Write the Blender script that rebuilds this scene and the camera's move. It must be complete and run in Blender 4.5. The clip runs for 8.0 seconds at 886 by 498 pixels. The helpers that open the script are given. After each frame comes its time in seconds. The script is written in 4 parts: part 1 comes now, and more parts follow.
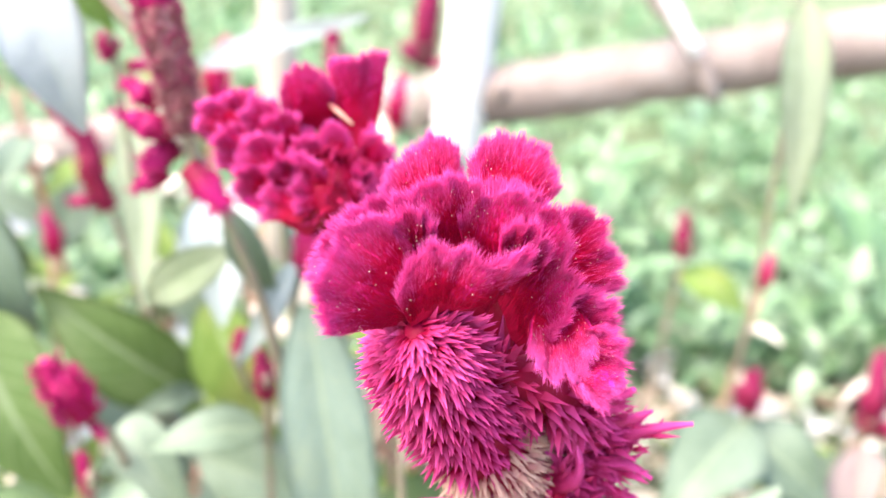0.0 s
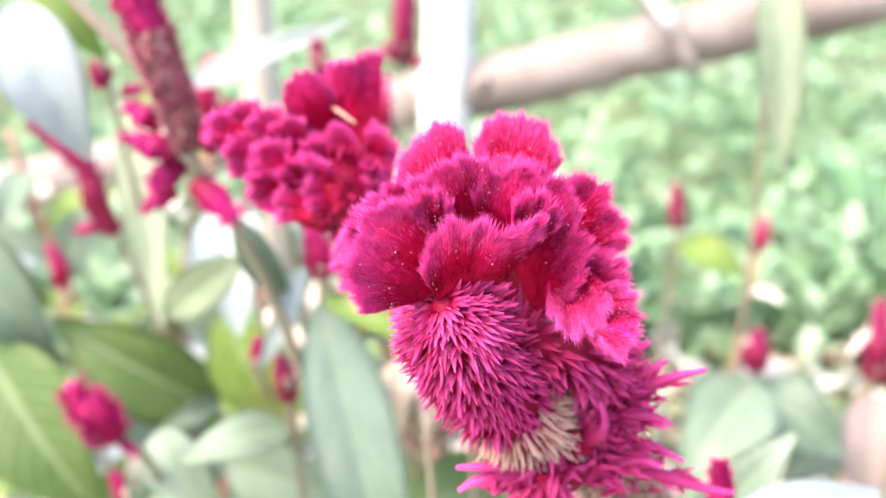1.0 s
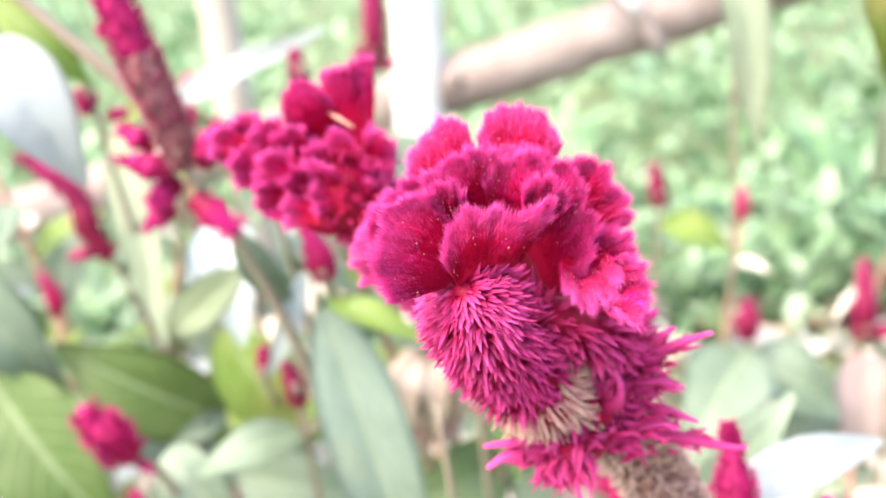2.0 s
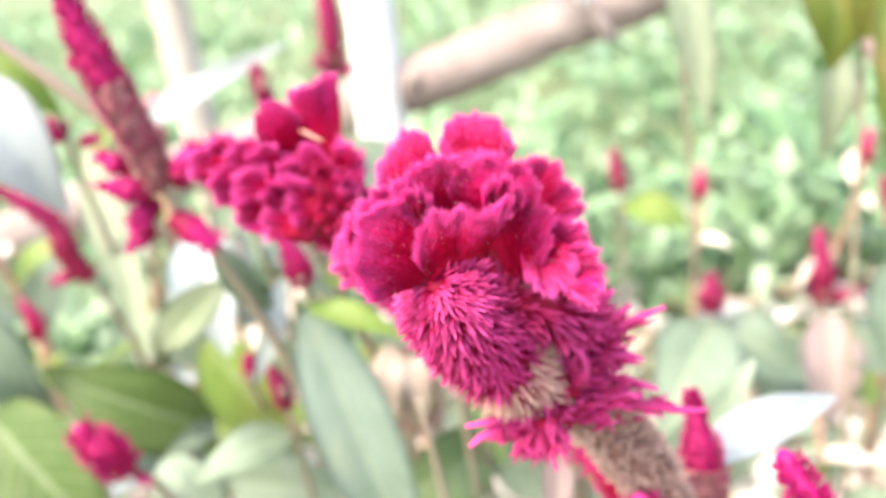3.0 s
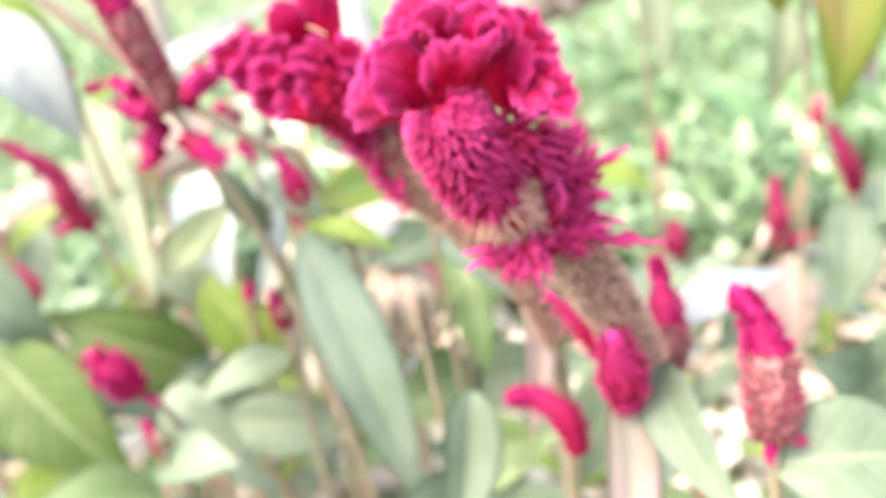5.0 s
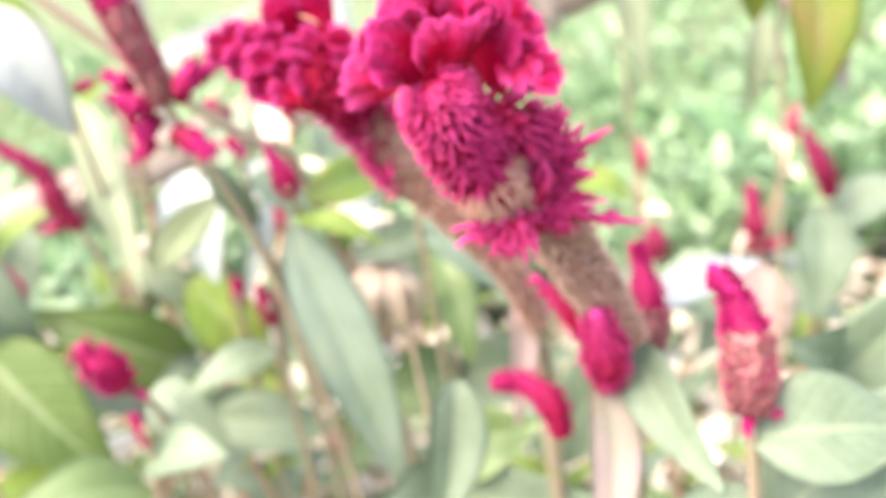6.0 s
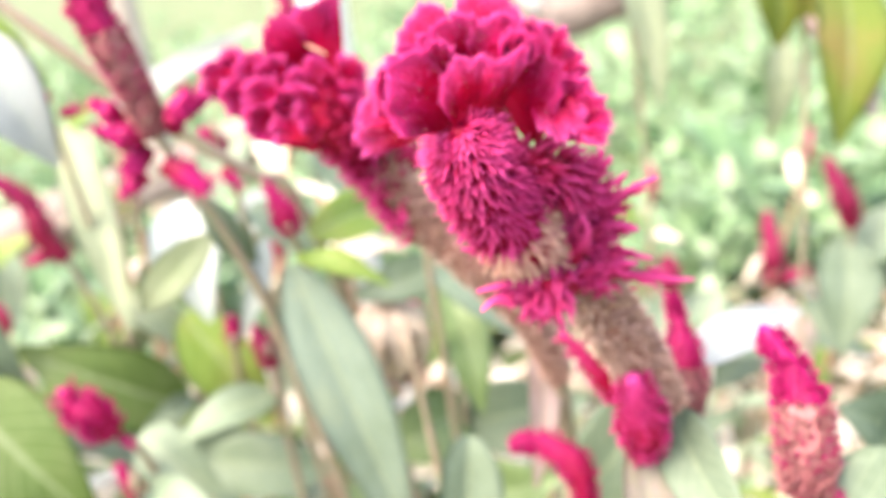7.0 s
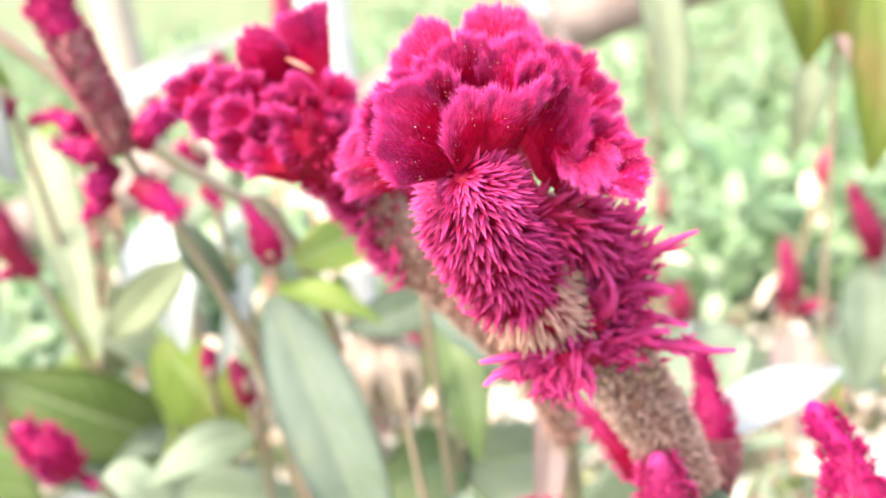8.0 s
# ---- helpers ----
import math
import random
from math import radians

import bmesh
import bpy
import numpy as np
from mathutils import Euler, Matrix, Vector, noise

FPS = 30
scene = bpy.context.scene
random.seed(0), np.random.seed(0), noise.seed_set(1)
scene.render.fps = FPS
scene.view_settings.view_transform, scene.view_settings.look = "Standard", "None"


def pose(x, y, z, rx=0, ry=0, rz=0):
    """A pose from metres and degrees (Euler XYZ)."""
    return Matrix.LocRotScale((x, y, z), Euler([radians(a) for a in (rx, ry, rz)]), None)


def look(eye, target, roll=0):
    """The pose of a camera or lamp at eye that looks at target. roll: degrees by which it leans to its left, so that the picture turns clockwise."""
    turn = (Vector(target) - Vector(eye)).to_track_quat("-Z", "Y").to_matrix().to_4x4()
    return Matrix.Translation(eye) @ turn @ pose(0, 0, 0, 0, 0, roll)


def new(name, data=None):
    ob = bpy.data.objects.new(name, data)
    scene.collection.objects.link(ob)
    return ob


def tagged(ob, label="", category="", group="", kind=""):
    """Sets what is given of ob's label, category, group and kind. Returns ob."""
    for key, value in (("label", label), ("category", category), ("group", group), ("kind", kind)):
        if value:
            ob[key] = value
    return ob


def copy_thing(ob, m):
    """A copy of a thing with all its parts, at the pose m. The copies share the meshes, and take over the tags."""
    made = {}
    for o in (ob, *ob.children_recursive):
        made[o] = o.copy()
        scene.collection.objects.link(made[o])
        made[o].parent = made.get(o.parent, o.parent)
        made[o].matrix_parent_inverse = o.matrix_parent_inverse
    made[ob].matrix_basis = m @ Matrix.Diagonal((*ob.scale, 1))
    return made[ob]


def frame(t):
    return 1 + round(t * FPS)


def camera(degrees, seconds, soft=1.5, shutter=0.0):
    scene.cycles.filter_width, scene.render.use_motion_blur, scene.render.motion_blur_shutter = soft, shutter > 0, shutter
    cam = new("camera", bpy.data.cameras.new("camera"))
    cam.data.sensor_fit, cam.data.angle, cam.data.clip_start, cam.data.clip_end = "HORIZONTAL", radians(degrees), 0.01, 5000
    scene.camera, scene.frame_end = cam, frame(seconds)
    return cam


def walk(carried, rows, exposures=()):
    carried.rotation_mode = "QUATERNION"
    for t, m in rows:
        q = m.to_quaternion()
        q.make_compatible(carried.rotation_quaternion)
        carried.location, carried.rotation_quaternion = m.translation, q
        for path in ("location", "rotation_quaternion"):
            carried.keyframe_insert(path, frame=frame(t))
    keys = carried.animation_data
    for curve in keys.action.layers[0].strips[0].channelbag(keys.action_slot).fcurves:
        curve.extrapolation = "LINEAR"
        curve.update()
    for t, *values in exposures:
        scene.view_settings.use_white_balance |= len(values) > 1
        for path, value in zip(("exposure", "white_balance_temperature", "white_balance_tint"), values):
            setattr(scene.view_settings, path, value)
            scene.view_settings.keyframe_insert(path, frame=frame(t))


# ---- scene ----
cam = camera(48.2, 8.0, soft=1.5)
cam.data.dof.use_dof = True
cam.data.dof.focus_distance = 0.19
cam.data.dof.aperture_fstop = 10.5
PATH = [
    (0, (0.007, 0.002, 0.753), (-0.032, 1.871, 0.041), 6.7),
    (0.5, (0.005, -0.007, 0.754), (-0.032, 1.86, 0.04), 3.7),
    (1, (0.003, -0.013, 0.754), (-0.026, 1.855, 0.039), 1.2),
    (1.5, (-0.004, -0.015, 0.753), (-0.017, 1.853, 0.038), -1.0),
    (3, (-0.005, -0.045, 0.765), (0.064, 1.816, 0.036), -6.7),
    (3.5, (0.004, -0.047, 0.755), (0.096, 1.812, 0.022), -7.6),
    (4, (0.003, -0.061, 0.74), (0.106, 1.796, 0.005), -7.8),
    (4.5, (-0.015, -0.086, 0.739), (0.102, 1.773, 0.012), -7.7),
    (6, (-0.03, -0.121, 0.726), (0.152, 1.752, 0.047), -7.0),
    (6.5, (-0.038, -0.103, 0.726), (0.163, 1.77, 0.055), -6.6),
    (7, (-0.033, -0.079, 0.728), (0.164, 1.8, 0.073), -6.5),
    (7.5, (-0.026, -0.054, 0.728), (0.173, 1.826, 0.075), -6.2),
    (8, (-0.026, -0.029, 0.726), (0.174, 1.852, 0.076), -5.0),
]
walk(cam, [(t, look(eye, target, roll)) for t, eye, target, roll in PATH], exposures=((0.0, 2.52, 6700.0, 11.5), (3.0, 2.54, 7150.0, 11.5), (6.0, 2.54, 7450.0, 12.0), (8.0, 2.56, 7500.0, 12.0)))

# ---- light ----
world = bpy.data.worlds.new("sky")
scene.world = world
world.use_nodes = True
wn = world.node_tree.nodes
sky = wn.new("ShaderNodeTexSky")
sky.sky_type, sky.sun_disc = "NISHITA", False
sky.sun_elevation, sky.sun_rotation = radians(56), radians(-120)
sky.dust_density, sky.air_density = 3.0, 1.0
world.node_tree.links.new(sky.outputs["Color"], wn["Background"].inputs["Color"])
wn["Background"].inputs["Strength"].default_value = 0.15
sun = new("sun", bpy.data.lights.new("sun", "SUN"))
sun.data.energy, sun.data.angle, sun.data.color = 1.2, radians(35), (1.0, 0.96, 0.9)
SUN_FROM = Vector((math.sin(radians(-120)) * math.cos(radians(56)), math.cos(radians(-120)) * math.cos(radians(56)), math.sin(radians(56))))
sun.matrix_world = look(SUN_FROM * 10, (0, 0, 0))


# ---- materials ----
def material(name, colours, rough=0.6, scale=60.0, fine=600.0, bump=0.3, translucent=0.0, spec=0.4, sheen=0.0, island=0.0, veins=0.0):
    """A surface whose colour wanders over the given tones at two scales, with fine relief."""
    m = bpy.data.materials.new(name)
    m.use_nodes = True
    n, l = m.node_tree.nodes, m.node_tree.links
    b = n["Principled BSDF"]
    co = n.new("ShaderNodeTexCoord")
    big, small = n.new("ShaderNodeTexNoise"), n.new("ShaderNodeTexNoise")
    for t, s in ((big, scale), (small, fine)):
        t.inputs["Scale"].default_value = s
        t.inputs["Detail"].default_value = 4
        l.new(co.outputs["Object"], t.inputs["Vector"])
    mix = n.new("ShaderNodeMath")
    mix.operation = "MULTIPLY_ADD"
    mix.inputs[1].default_value, mix.inputs[2].default_value = 0.35, -0.175
    l.new(small.outputs["Fac"], mix.inputs[0])
    add = n.new("ShaderNodeMath")
    l.new(big.outputs["Fac"], add.inputs[0])
    l.new(mix.outputs[0], add.inputs[1])
    last = add
    if island:
        geo = n.new("ShaderNodeNewGeometry")
        sp = n.new("ShaderNodeMath")
        sp.operation = "MULTIPLY_ADD"
        sp.inputs[1].default_value, sp.inputs[2].default_value = island, -island / 2
        l.new(geo.outputs["Random Per Island"], sp.inputs[0])
        last = n.new("ShaderNodeMath")
        l.new(add.outputs[0], last.inputs[0])
        l.new(sp.outputs[0], last.inputs[1])
    ramp = n.new("ShaderNodeValToRGB")
    l.new(last.outputs[0], ramp.inputs["Fac"])
    el = ramp.color_ramp.elements
    for k, c in enumerate(colours):
        e = el[k] if k < 2 else el.new(0.5)
        e.color = (*c, 1)
    for k, e in enumerate(sorted(el, key=lambda e: 0)):
        e.position = 0.25 + 0.5 * k / max(1, len(colours) - 1)
    for k, c in enumerate(colours):
        el[k].color = (*c, 1)
    tone = ramp.outputs["Color"]
    if veins:
        uv, sep = n.new("ShaderNodeUVMap"), n.new("ShaderNodeSeparateXYZ")
        uv.uv_map = "along"
        l.new(uv.outputs["UV"], sep.inputs[0])

        def calc(kind, p, q=None):
            k = n.new("ShaderNodeMath")
            k.operation = kind
            for i, w in enumerate((p, q)):
                if isinstance(w, (int, float)):
                    k.inputs[i].default_value = w
                elif w is not None:
                    l.new(w, k.inputs[i])
            return k.outputs[0]

        off = calc("ABSOLUTE", sep.outputs["X"])
        rib = calc("SUBTRACT", 1.0, calc("MINIMUM", calc("MULTIPLY", off, 11.0), 1.0))
        wave = calc("SINE", calc("SUBTRACT", calc("MULTIPLY", sep.outputs["Y"], 60.0), calc("MULTIPLY", off, 16.0)))
        side = calc("MULTIPLY", calc("GREATER_THAN", wave, 0.93), 0.4)
        amount = calc("MULTIPLY", calc("MAXIMUM", rib, side), veins)
        mixc = n.new("ShaderNodeMix")
        mixc.data_type = "RGBA"
        l.new(amount, mixc.inputs["Factor"])
        l.new(tone, mixc.inputs[6])
        mixc.inputs[7].default_value = (0.36, 0.42, 0.26, 1)
        tone = mixc.outputs[2]
    l.new(tone, b.inputs["Base Color"])
    b.inputs["Roughness"].default_value = rough
    b.inputs["Specular IOR Level"].default_value = spec
    b.inputs["Sheen Weight"].default_value = sheen
    if bump:
        bp = n.new("ShaderNodeBump")
        bp.inputs["Strength"].default_value, bp.inputs["Distance"].default_value = bump, 0.001
        l.new(small.outputs["Fac"], bp.inputs["Height"])
        l.new(bp.outputs["Normal"], b.inputs["Normal"])
    if translucent:
        tr, ms = n.new("ShaderNodeBsdfTranslucent"), n.new("ShaderNodeMixShader")
        l.new(tone, tr.inputs["Color"])
        ms.inputs[0].default_value = translucent
        l.new(b.outputs[0], ms.inputs[1])
        l.new(tr.outputs[0], ms.inputs[2])
        l.new(ms.outputs[0], n["Material Output"].inputs["Surface"])
    return m


def bloom(name, low, high, stops=(0.35, 0.95), rough=0.55, translucent=0.15, sheen=0.3, fine=1500.0, mottle=0.5):
    """Velvet of a flower: from the colour at the base of each floret or fold to that at its tip, by the mesh's own lengthwise coordinate."""
    m = material(name, (low, high), rough, 200.0, fine, 0.4, 0.0, 0.25, sheen)
    n, l = m.node_tree.nodes, m.node_tree.links
    b = n["Principled BSDF"]
    uv, sep, ramp = n.new("ShaderNodeUVMap"), n.new("ShaderNodeSeparateXYZ"), n.new("ShaderNodeValToRGB")
    uv.uv_map = "along"
    l.new(uv.outputs["UV"], sep.inputs[0])
    noise_n = n.new("ShaderNodeTexNoise")
    noise_n.inputs["Scale"].default_value = 1.0
    noise_n.inputs["Detail"].default_value = 3.0
    co = n.new("ShaderNodeTexCoord")
    stretch, base_v, join = n.new("ShaderNodeVectorMath"), n.new("ShaderNodeVectorMath"), n.new("ShaderNodeVectorMath")
    stretch.operation = base_v.operation = "MULTIPLY"
    stretch.inputs[1].default_value, base_v.inputs[1].default_value = (1.0, 2.5, 0.0), (170.0, 170.0, 170.0)
    l.new(uv.outputs["UV"], stretch.inputs[0])
    l.new(co.outputs["Object"], base_v.inputs[0])
    l.new(stretch.outputs[0], join.inputs[0])
    l.new(base_v.outputs[0], join.inputs[1])
    l.new(join.outputs[0], noise_n.inputs["Vector"])
    fur_bump = n.new("ShaderNodeBump")
    fur_bump.inputs["Strength"].default_value, fur_bump.inputs["Distance"].default_value = 0.9, 0.0012
    l.new(noise_n.outputs["Fac"], fur_bump.inputs["Height"])
    l.new(fur_bump.outputs["Normal"], b.inputs["Normal"])
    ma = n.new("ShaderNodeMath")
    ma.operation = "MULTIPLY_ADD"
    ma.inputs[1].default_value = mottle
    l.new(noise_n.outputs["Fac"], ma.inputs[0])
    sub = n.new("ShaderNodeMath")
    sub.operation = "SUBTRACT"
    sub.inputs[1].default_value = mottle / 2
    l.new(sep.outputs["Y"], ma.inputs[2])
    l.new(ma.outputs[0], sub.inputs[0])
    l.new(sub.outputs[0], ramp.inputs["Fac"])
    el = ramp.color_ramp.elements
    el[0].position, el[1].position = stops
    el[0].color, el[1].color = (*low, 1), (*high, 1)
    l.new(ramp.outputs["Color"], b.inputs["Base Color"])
    b.inputs["Sheen Tint"].default_value = (*high, 1)
    if translucent:
        tr, ms = n.new("ShaderNodeBsdfTranslucent"), n.new("ShaderNodeMixShader")
        l.new(ramp.outputs["Color"], tr.inputs["Color"])
        ms.inputs[0].default_value = translucent
        l.new(b.outputs[0], ms.inputs[1])
        l.new(tr.outputs[0], ms.inputs[2])
        l.new(ms.outputs[0], n["Material Output"].inputs["Surface"])
    return m


CREST = bloom("crest_velvet", (0.44, 0.0012, 0.040), (0.82, 0.014, 0.27), (0.3, 1.0), translucent=0.22, sheen=0.05)
# Magenta tips are real; light through the rim fibres brightens their colour further.
BRISTLE = bloom("crest_bristle", (0.60, 0.002, 0.060), (0.92, 0.15, 0.60), (0.25, 1.0), translucent=0.4, sheen=0.0, mottle=0.15)
FLORET = bloom("floret_magenta", (0.38, 0.0015, 0.045), (0.90, 0.10, 0.42), (0.25, 1.0), translucent=0.42, sheen=0.0, mottle=0.3)
CRIMSON = bloom("floret_crimson", (0.25, 0.001, 0.038), (0.58, 0.014, 0.20), (0.2, 1.0), translucent=0.3, sheen=0.0, mottle=0.3)
STRAW = bloom("floret_straw", (0.42, 0.10, 0.11), (0.66, 0.40, 0.30), (0.1, 0.8), sheen=0.0, mottle=0.3)
HUSK = bloom("seed_husk", (0.27, 0.12, 0.10), (0.66, 0.45, 0.37), (0.05, 0.9), sheen=0.0, mottle=0.2)
DUSK = bloom("floret_dusky", (0.16, 0.002, 0.025), (0.50, 0.03, 0.16), (0.2, 1.0), translucent=0.2, sheen=0.0, mottle=0.3)
ROSY = bloom("faded_rose", (0.15, 0.03, 0.045), (0.38, 0.16, 0.16), (0.05, 0.9), sheen=0.0, mottle=0.25)
DRY = material("dry_husk", ((0.32, 0.21, 0.15), (0.56, 0.43, 0.33), (0.72, 0.60, 0.48)), 0.75, 60.0, 400.0, 0.6, 0.1, 0.3)
POLLEN = material("pollen", ((0.75, 0.55, 0.5), (0.85, 0.75, 0.65)), 0.7, 50.0, 500.0, 0.0)
LEAF = material("leaf_grey_green", ((0.11, 0.155, 0.095), (0.17, 0.225, 0.155), (0.23, 0.285, 0.21)), 0.5, 22.0, 300.0, 0.25, 0.25, 0.3, veins=0.45)
LEAF_DIM = material("leaf_faded", ((0.20, 0.25, 0.14), (0.29, 0.33, 0.22), (0.35, 0.37, 0.22)), 0.5, 22.0, 300.0, 0.25, 0.3, 0.4, veins=0.3)
LEAF_GREY = material("leaf_silvery", ((0.28, 0.32, 0.29), (0.36, 0.41, 0.39), (0.44, 0.47, 0.45)), 0.42, 18.0, 300.0, 0.25, 0.2, 0.6, veins=0.2)
LEAF_GREEN = material("leaf_mid_green", ((0.055, 0.10, 0.02), (0.085, 0.14, 0.035), (0.12, 0.165, 0.06)), 0.55, 20.0, 300.0, 0.25, 0.28, 0.3, veins=0.45)
LEAF_SAGE = material("leaf_sage", ((0.16, 0.215, 0.155), (0.22, 0.285, 0.225), (0.27, 0.32, 0.225)), 0.5, 22.0, 300.0, 0.25, 0.25, 0.35, veins=0.5)
LEAF_DEEP = material("leaf_deep_green", ((0.10, 0.16, 0.05), (0.17, 0.25, 0.10), (0.23, 0.30, 0.14)), 0.4, 22.0, 300.0, 0.25, 0.3, 0.6, veins=0.4)
LEAF_YELLOW = material("leaf_yellow_green", ((0.12, 0.21, 0.03), (0.19, 0.28, 0.05), (0.27, 0.30, 0.08)), 0.48, 20.0, 300.0, 0.25, 0.35, 0.4, veins=0.5)
LEAF_GOLD = material("leaf_gold", ((0.11, 0.19, 0.03), (0.18, 0.23, 0.035), (0.28, 0.21, 0.06)), 0.5, 25.0, 300.0, 0.25, 0.4, 0.4, veins=0.4)
LEAF_PINK = material("leaf_flushed", ((0.32, 0.24, 0.22), (0.42, 0.31, 0.30), (0.32, 0.29, 0.22)), 0.5, 18.0, 300.0, 0.25, 0.3, 0.4, veins=0.4)
# Glare and overexposure on some leaves, put into this pale colour.
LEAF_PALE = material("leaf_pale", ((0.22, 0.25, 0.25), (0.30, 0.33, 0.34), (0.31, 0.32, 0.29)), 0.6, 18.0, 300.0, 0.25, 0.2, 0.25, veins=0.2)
STEM = material("stem_pale", ((0.18, 0.18, 0.10), (0.26, 0.19, 0.15), (0.22, 0.24, 0.13)), 0.55, 40.0, 500.0, 0.3)
STEM_RED = material("stem_red", ((0.40, 0.16, 0.14), (0.34, 0.25, 0.14)), 0.55, 40.0, 500.0, 0.3)
BARK = material("weathered_wood", ((0.11, 0.08, 0.07), (0.23, 0.18, 0.16), (0.34, 0.29, 0.27)), 0.85, 9.0, 120.0, 0.8)
# The post's overexposed white is put into this wood colour.
POST = material("white_wood", ((0.50, 0.47, 0.44), (0.62, 0.60, 0.58), (0.68, 0.66, 0.64)), 0.8, 9.0, 120.0, 0.6)
PALE_WOOD = material("beige_wood", ((0.28, 0.23, 0.18), (0.40, 0.34, 0.28), (0.46, 0.41, 0.36)), 0.8, 9.0, 120.0, 0.6)
SOIL = material("soil_and_grass", ((0.14, 0.11, 0.07), (0.10, 0.15, 0.06), (0.22, 0.19, 0.12)), 0.95, 3.0, 60.0, 0.8)
LITTER = material("dry_leaf", ((0.34, 0.24, 0.16), (0.60, 0.52, 0.42), (0.74, 0.70, 0.62)), 0.6, 8.0, 200.0, 0.4, 0.2, 0.4, 0.0, 0.5)
GRASS = material("weed_leaf", ((0.11, 0.21, 0.09), (0.20, 0.32, 0.16), (0.34, 0.44, 0.28)), 0.42, 4.0, 60.0, 0.2, 0.3, 0.5, 0.0, 0.45)


# ---- builders ----
def mesh_of(name, verts, faces, along=None, smooth=True):
    """A mesh from lists; along: a lengthwise coordinate per vertex."""
    me = bpy.data.meshes.new(name)
    me.from_pydata([tuple(v) for v in verts], [], faces)
    if along is not None:
        layer = me.uv_layers.new(name="along")
        idx = np.zeros(len(me.loops), dtype=np.int32)
        me.loops.foreach_get("vertex_index", idx)
        uv = np.zeros((len(idx), 2), dtype=np.float32)
        uv[:] = np.array([q if isinstance(q, tuple) else (0.0, q) for q in along], dtype=np.float32)[idx]
        layer.data.foreach_set("uv", uv.ravel())
    if smooth:
        me.polygons.foreach_set("use_smooth", [True] * len(me.polygons))
    me.update()
    return me


def part(name, me, mat, parent, label=""):
    me.materials.append(mat)
    ob = new(name, me)
    ob.parent = parent
    if label:
        tagged(ob, label)
    return ob


def thing(name, at, label, category, group=""):
    """An empty at the base of a thing."""
    ob = new(name)
    ob.empty_display_size = 0.01
    ob.location = at
    bpy.context.view_layer.update()
    return tagged(ob, label, category, group)


class Made:
    """Vertices and faces gathered for one part, counted from the foot of its thing."""

    def __init__(self, origin=(0, 0, 0)):
        self.o, self.v, self.f, self.a = np.array(origin, float), [], [], []

    def add(self, verts, faces, along):
        k = len(self.v)
        self.v.extend(np.asarray(verts, float) - self.o)
        self.f.extend([tuple(i + k for i in f) for f in faces])
        self.a.extend(along)

    def mesh(self, name, smooth=True):
        return mesh_of(name, self.v, self.f, self.a, smooth)


def unit(v):
    v = np.asarray(v, float)
    return v / (np.linalg.norm(v) + 1e-12)


def across(d):
    d = unit(d)
    s = unit(np.cross(d, (0.31, 0.17, 0.93) if abs(d[2]) < 0.9 else (1, 0, 0)))
    return s, np.cross(d, s)


def floret(made, base, way, length, width, belly=0.4):
    """A pointed spindle."""
    way = unit(way)
    s, t = across(way)
    mid = base + way * length * belly
    ring = [mid + width / 2 * (math.cos(a) * s + math.sin(a) * t) for a in (0.3, 2.4, 4.5)]
    made.add([base, *ring, base + way * length], [(0, 2, 1), (0, 3, 2), (0, 1, 3), (4, 1, 2), (4, 2, 3), (4, 3, 1)], [0, belly, belly, belly, 1])


def curve_at(points, k):
    """A smooth line through the points; k from 0 to 1."""
    p = [np.asarray(q, float) for q in points]
    p = [2 * p[0] - p[1], *p, 2 * p[-1] - p[-2]]
    s = min(max(k, 0.0), 0.99999) * (len(p) - 3)
    i, f = int(s), s - int(s)
    a, b, c, d = p[i:i + 4]
    return 0.5 * (2 * b + (c - a) * f + (2 * a - 5 * b + 4 * c - d) * f * f + (3 * b - a - 3 * c + d) * f ** 3)


def tube(made, points, radii, rings=16, sides=10, lumps=0.0, squash=1.0, seed=0):
    """A round body along a line with its own thickness at each point, closed at both ends."""
    verts, faces, along = [], [], []
    side = None
    for i in range(rings + 1):
        k = i / rings
        c = curve_at(points, k)
        d = unit(curve_at(points, min(k + 0.01, 1)) - curve_at(points, max(k - 0.01, 0)))
        side = unit(across(d)[0] if side is None else side - d * np.dot(side, d))
        other = np.cross(d, side)
        r = float(np.interp(k, np.linspace(0, 1, len(radii)), radii))
        for j in range(sides):
            a = 2 * math.pi * j / sides
            q = c + r * (math.cos(a) * side + squash * math.sin(a) * other)
            if lumps:
                q = q + unit(q - c) * r * lumps * noise.noise(Vector(q * 160.0) + Vector((seed, 0, 0)))
            verts.append(q)
            along.append(k)
    for i in range(rings):
        for j in range(sides):
            faces.append((i * sides + j, i * sides + (j + 1) % sides, (i + 1) * sides + (j + 1) % sides, (i + 1) * sides + j))
    faces.append(tuple(reversed(range(sides))))
    faces.append(tuple(rings * sides + j for j in range(sides)))
    made.add(verts, faces, along)


def fur(made, points, radii, count, rng, length, width, lean=0.6, lo=0.0, hi=1.0, jitter=0.25):
    """Florets all round a body, leaning towards its far end."""
    for _ in range(count):
        k = rng.uniform(lo, hi)
        c = curve_at(points, k)
        d = unit(curve_at(points, min(k + 0.01, 1)) - curve_at(points, max(k - 0.01, 0)))
        s, t = across(d)
        a = rng.uniform(0, 2 * math.pi)
        out = math.cos(a) * s + math.sin(a) * t
        r = float(np.interp(k, np.linspace(0, 1, len(radii)), radii))
        way = unit(out + d * lean * rng.uniform(0.4, 1.4) + rng.normal(0, jitter, 3))
        floret(made, c + out * r * 0.92, way, length * rng.uniform(0.6, 1.25), width * rng.uniform(0.8, 1.2))


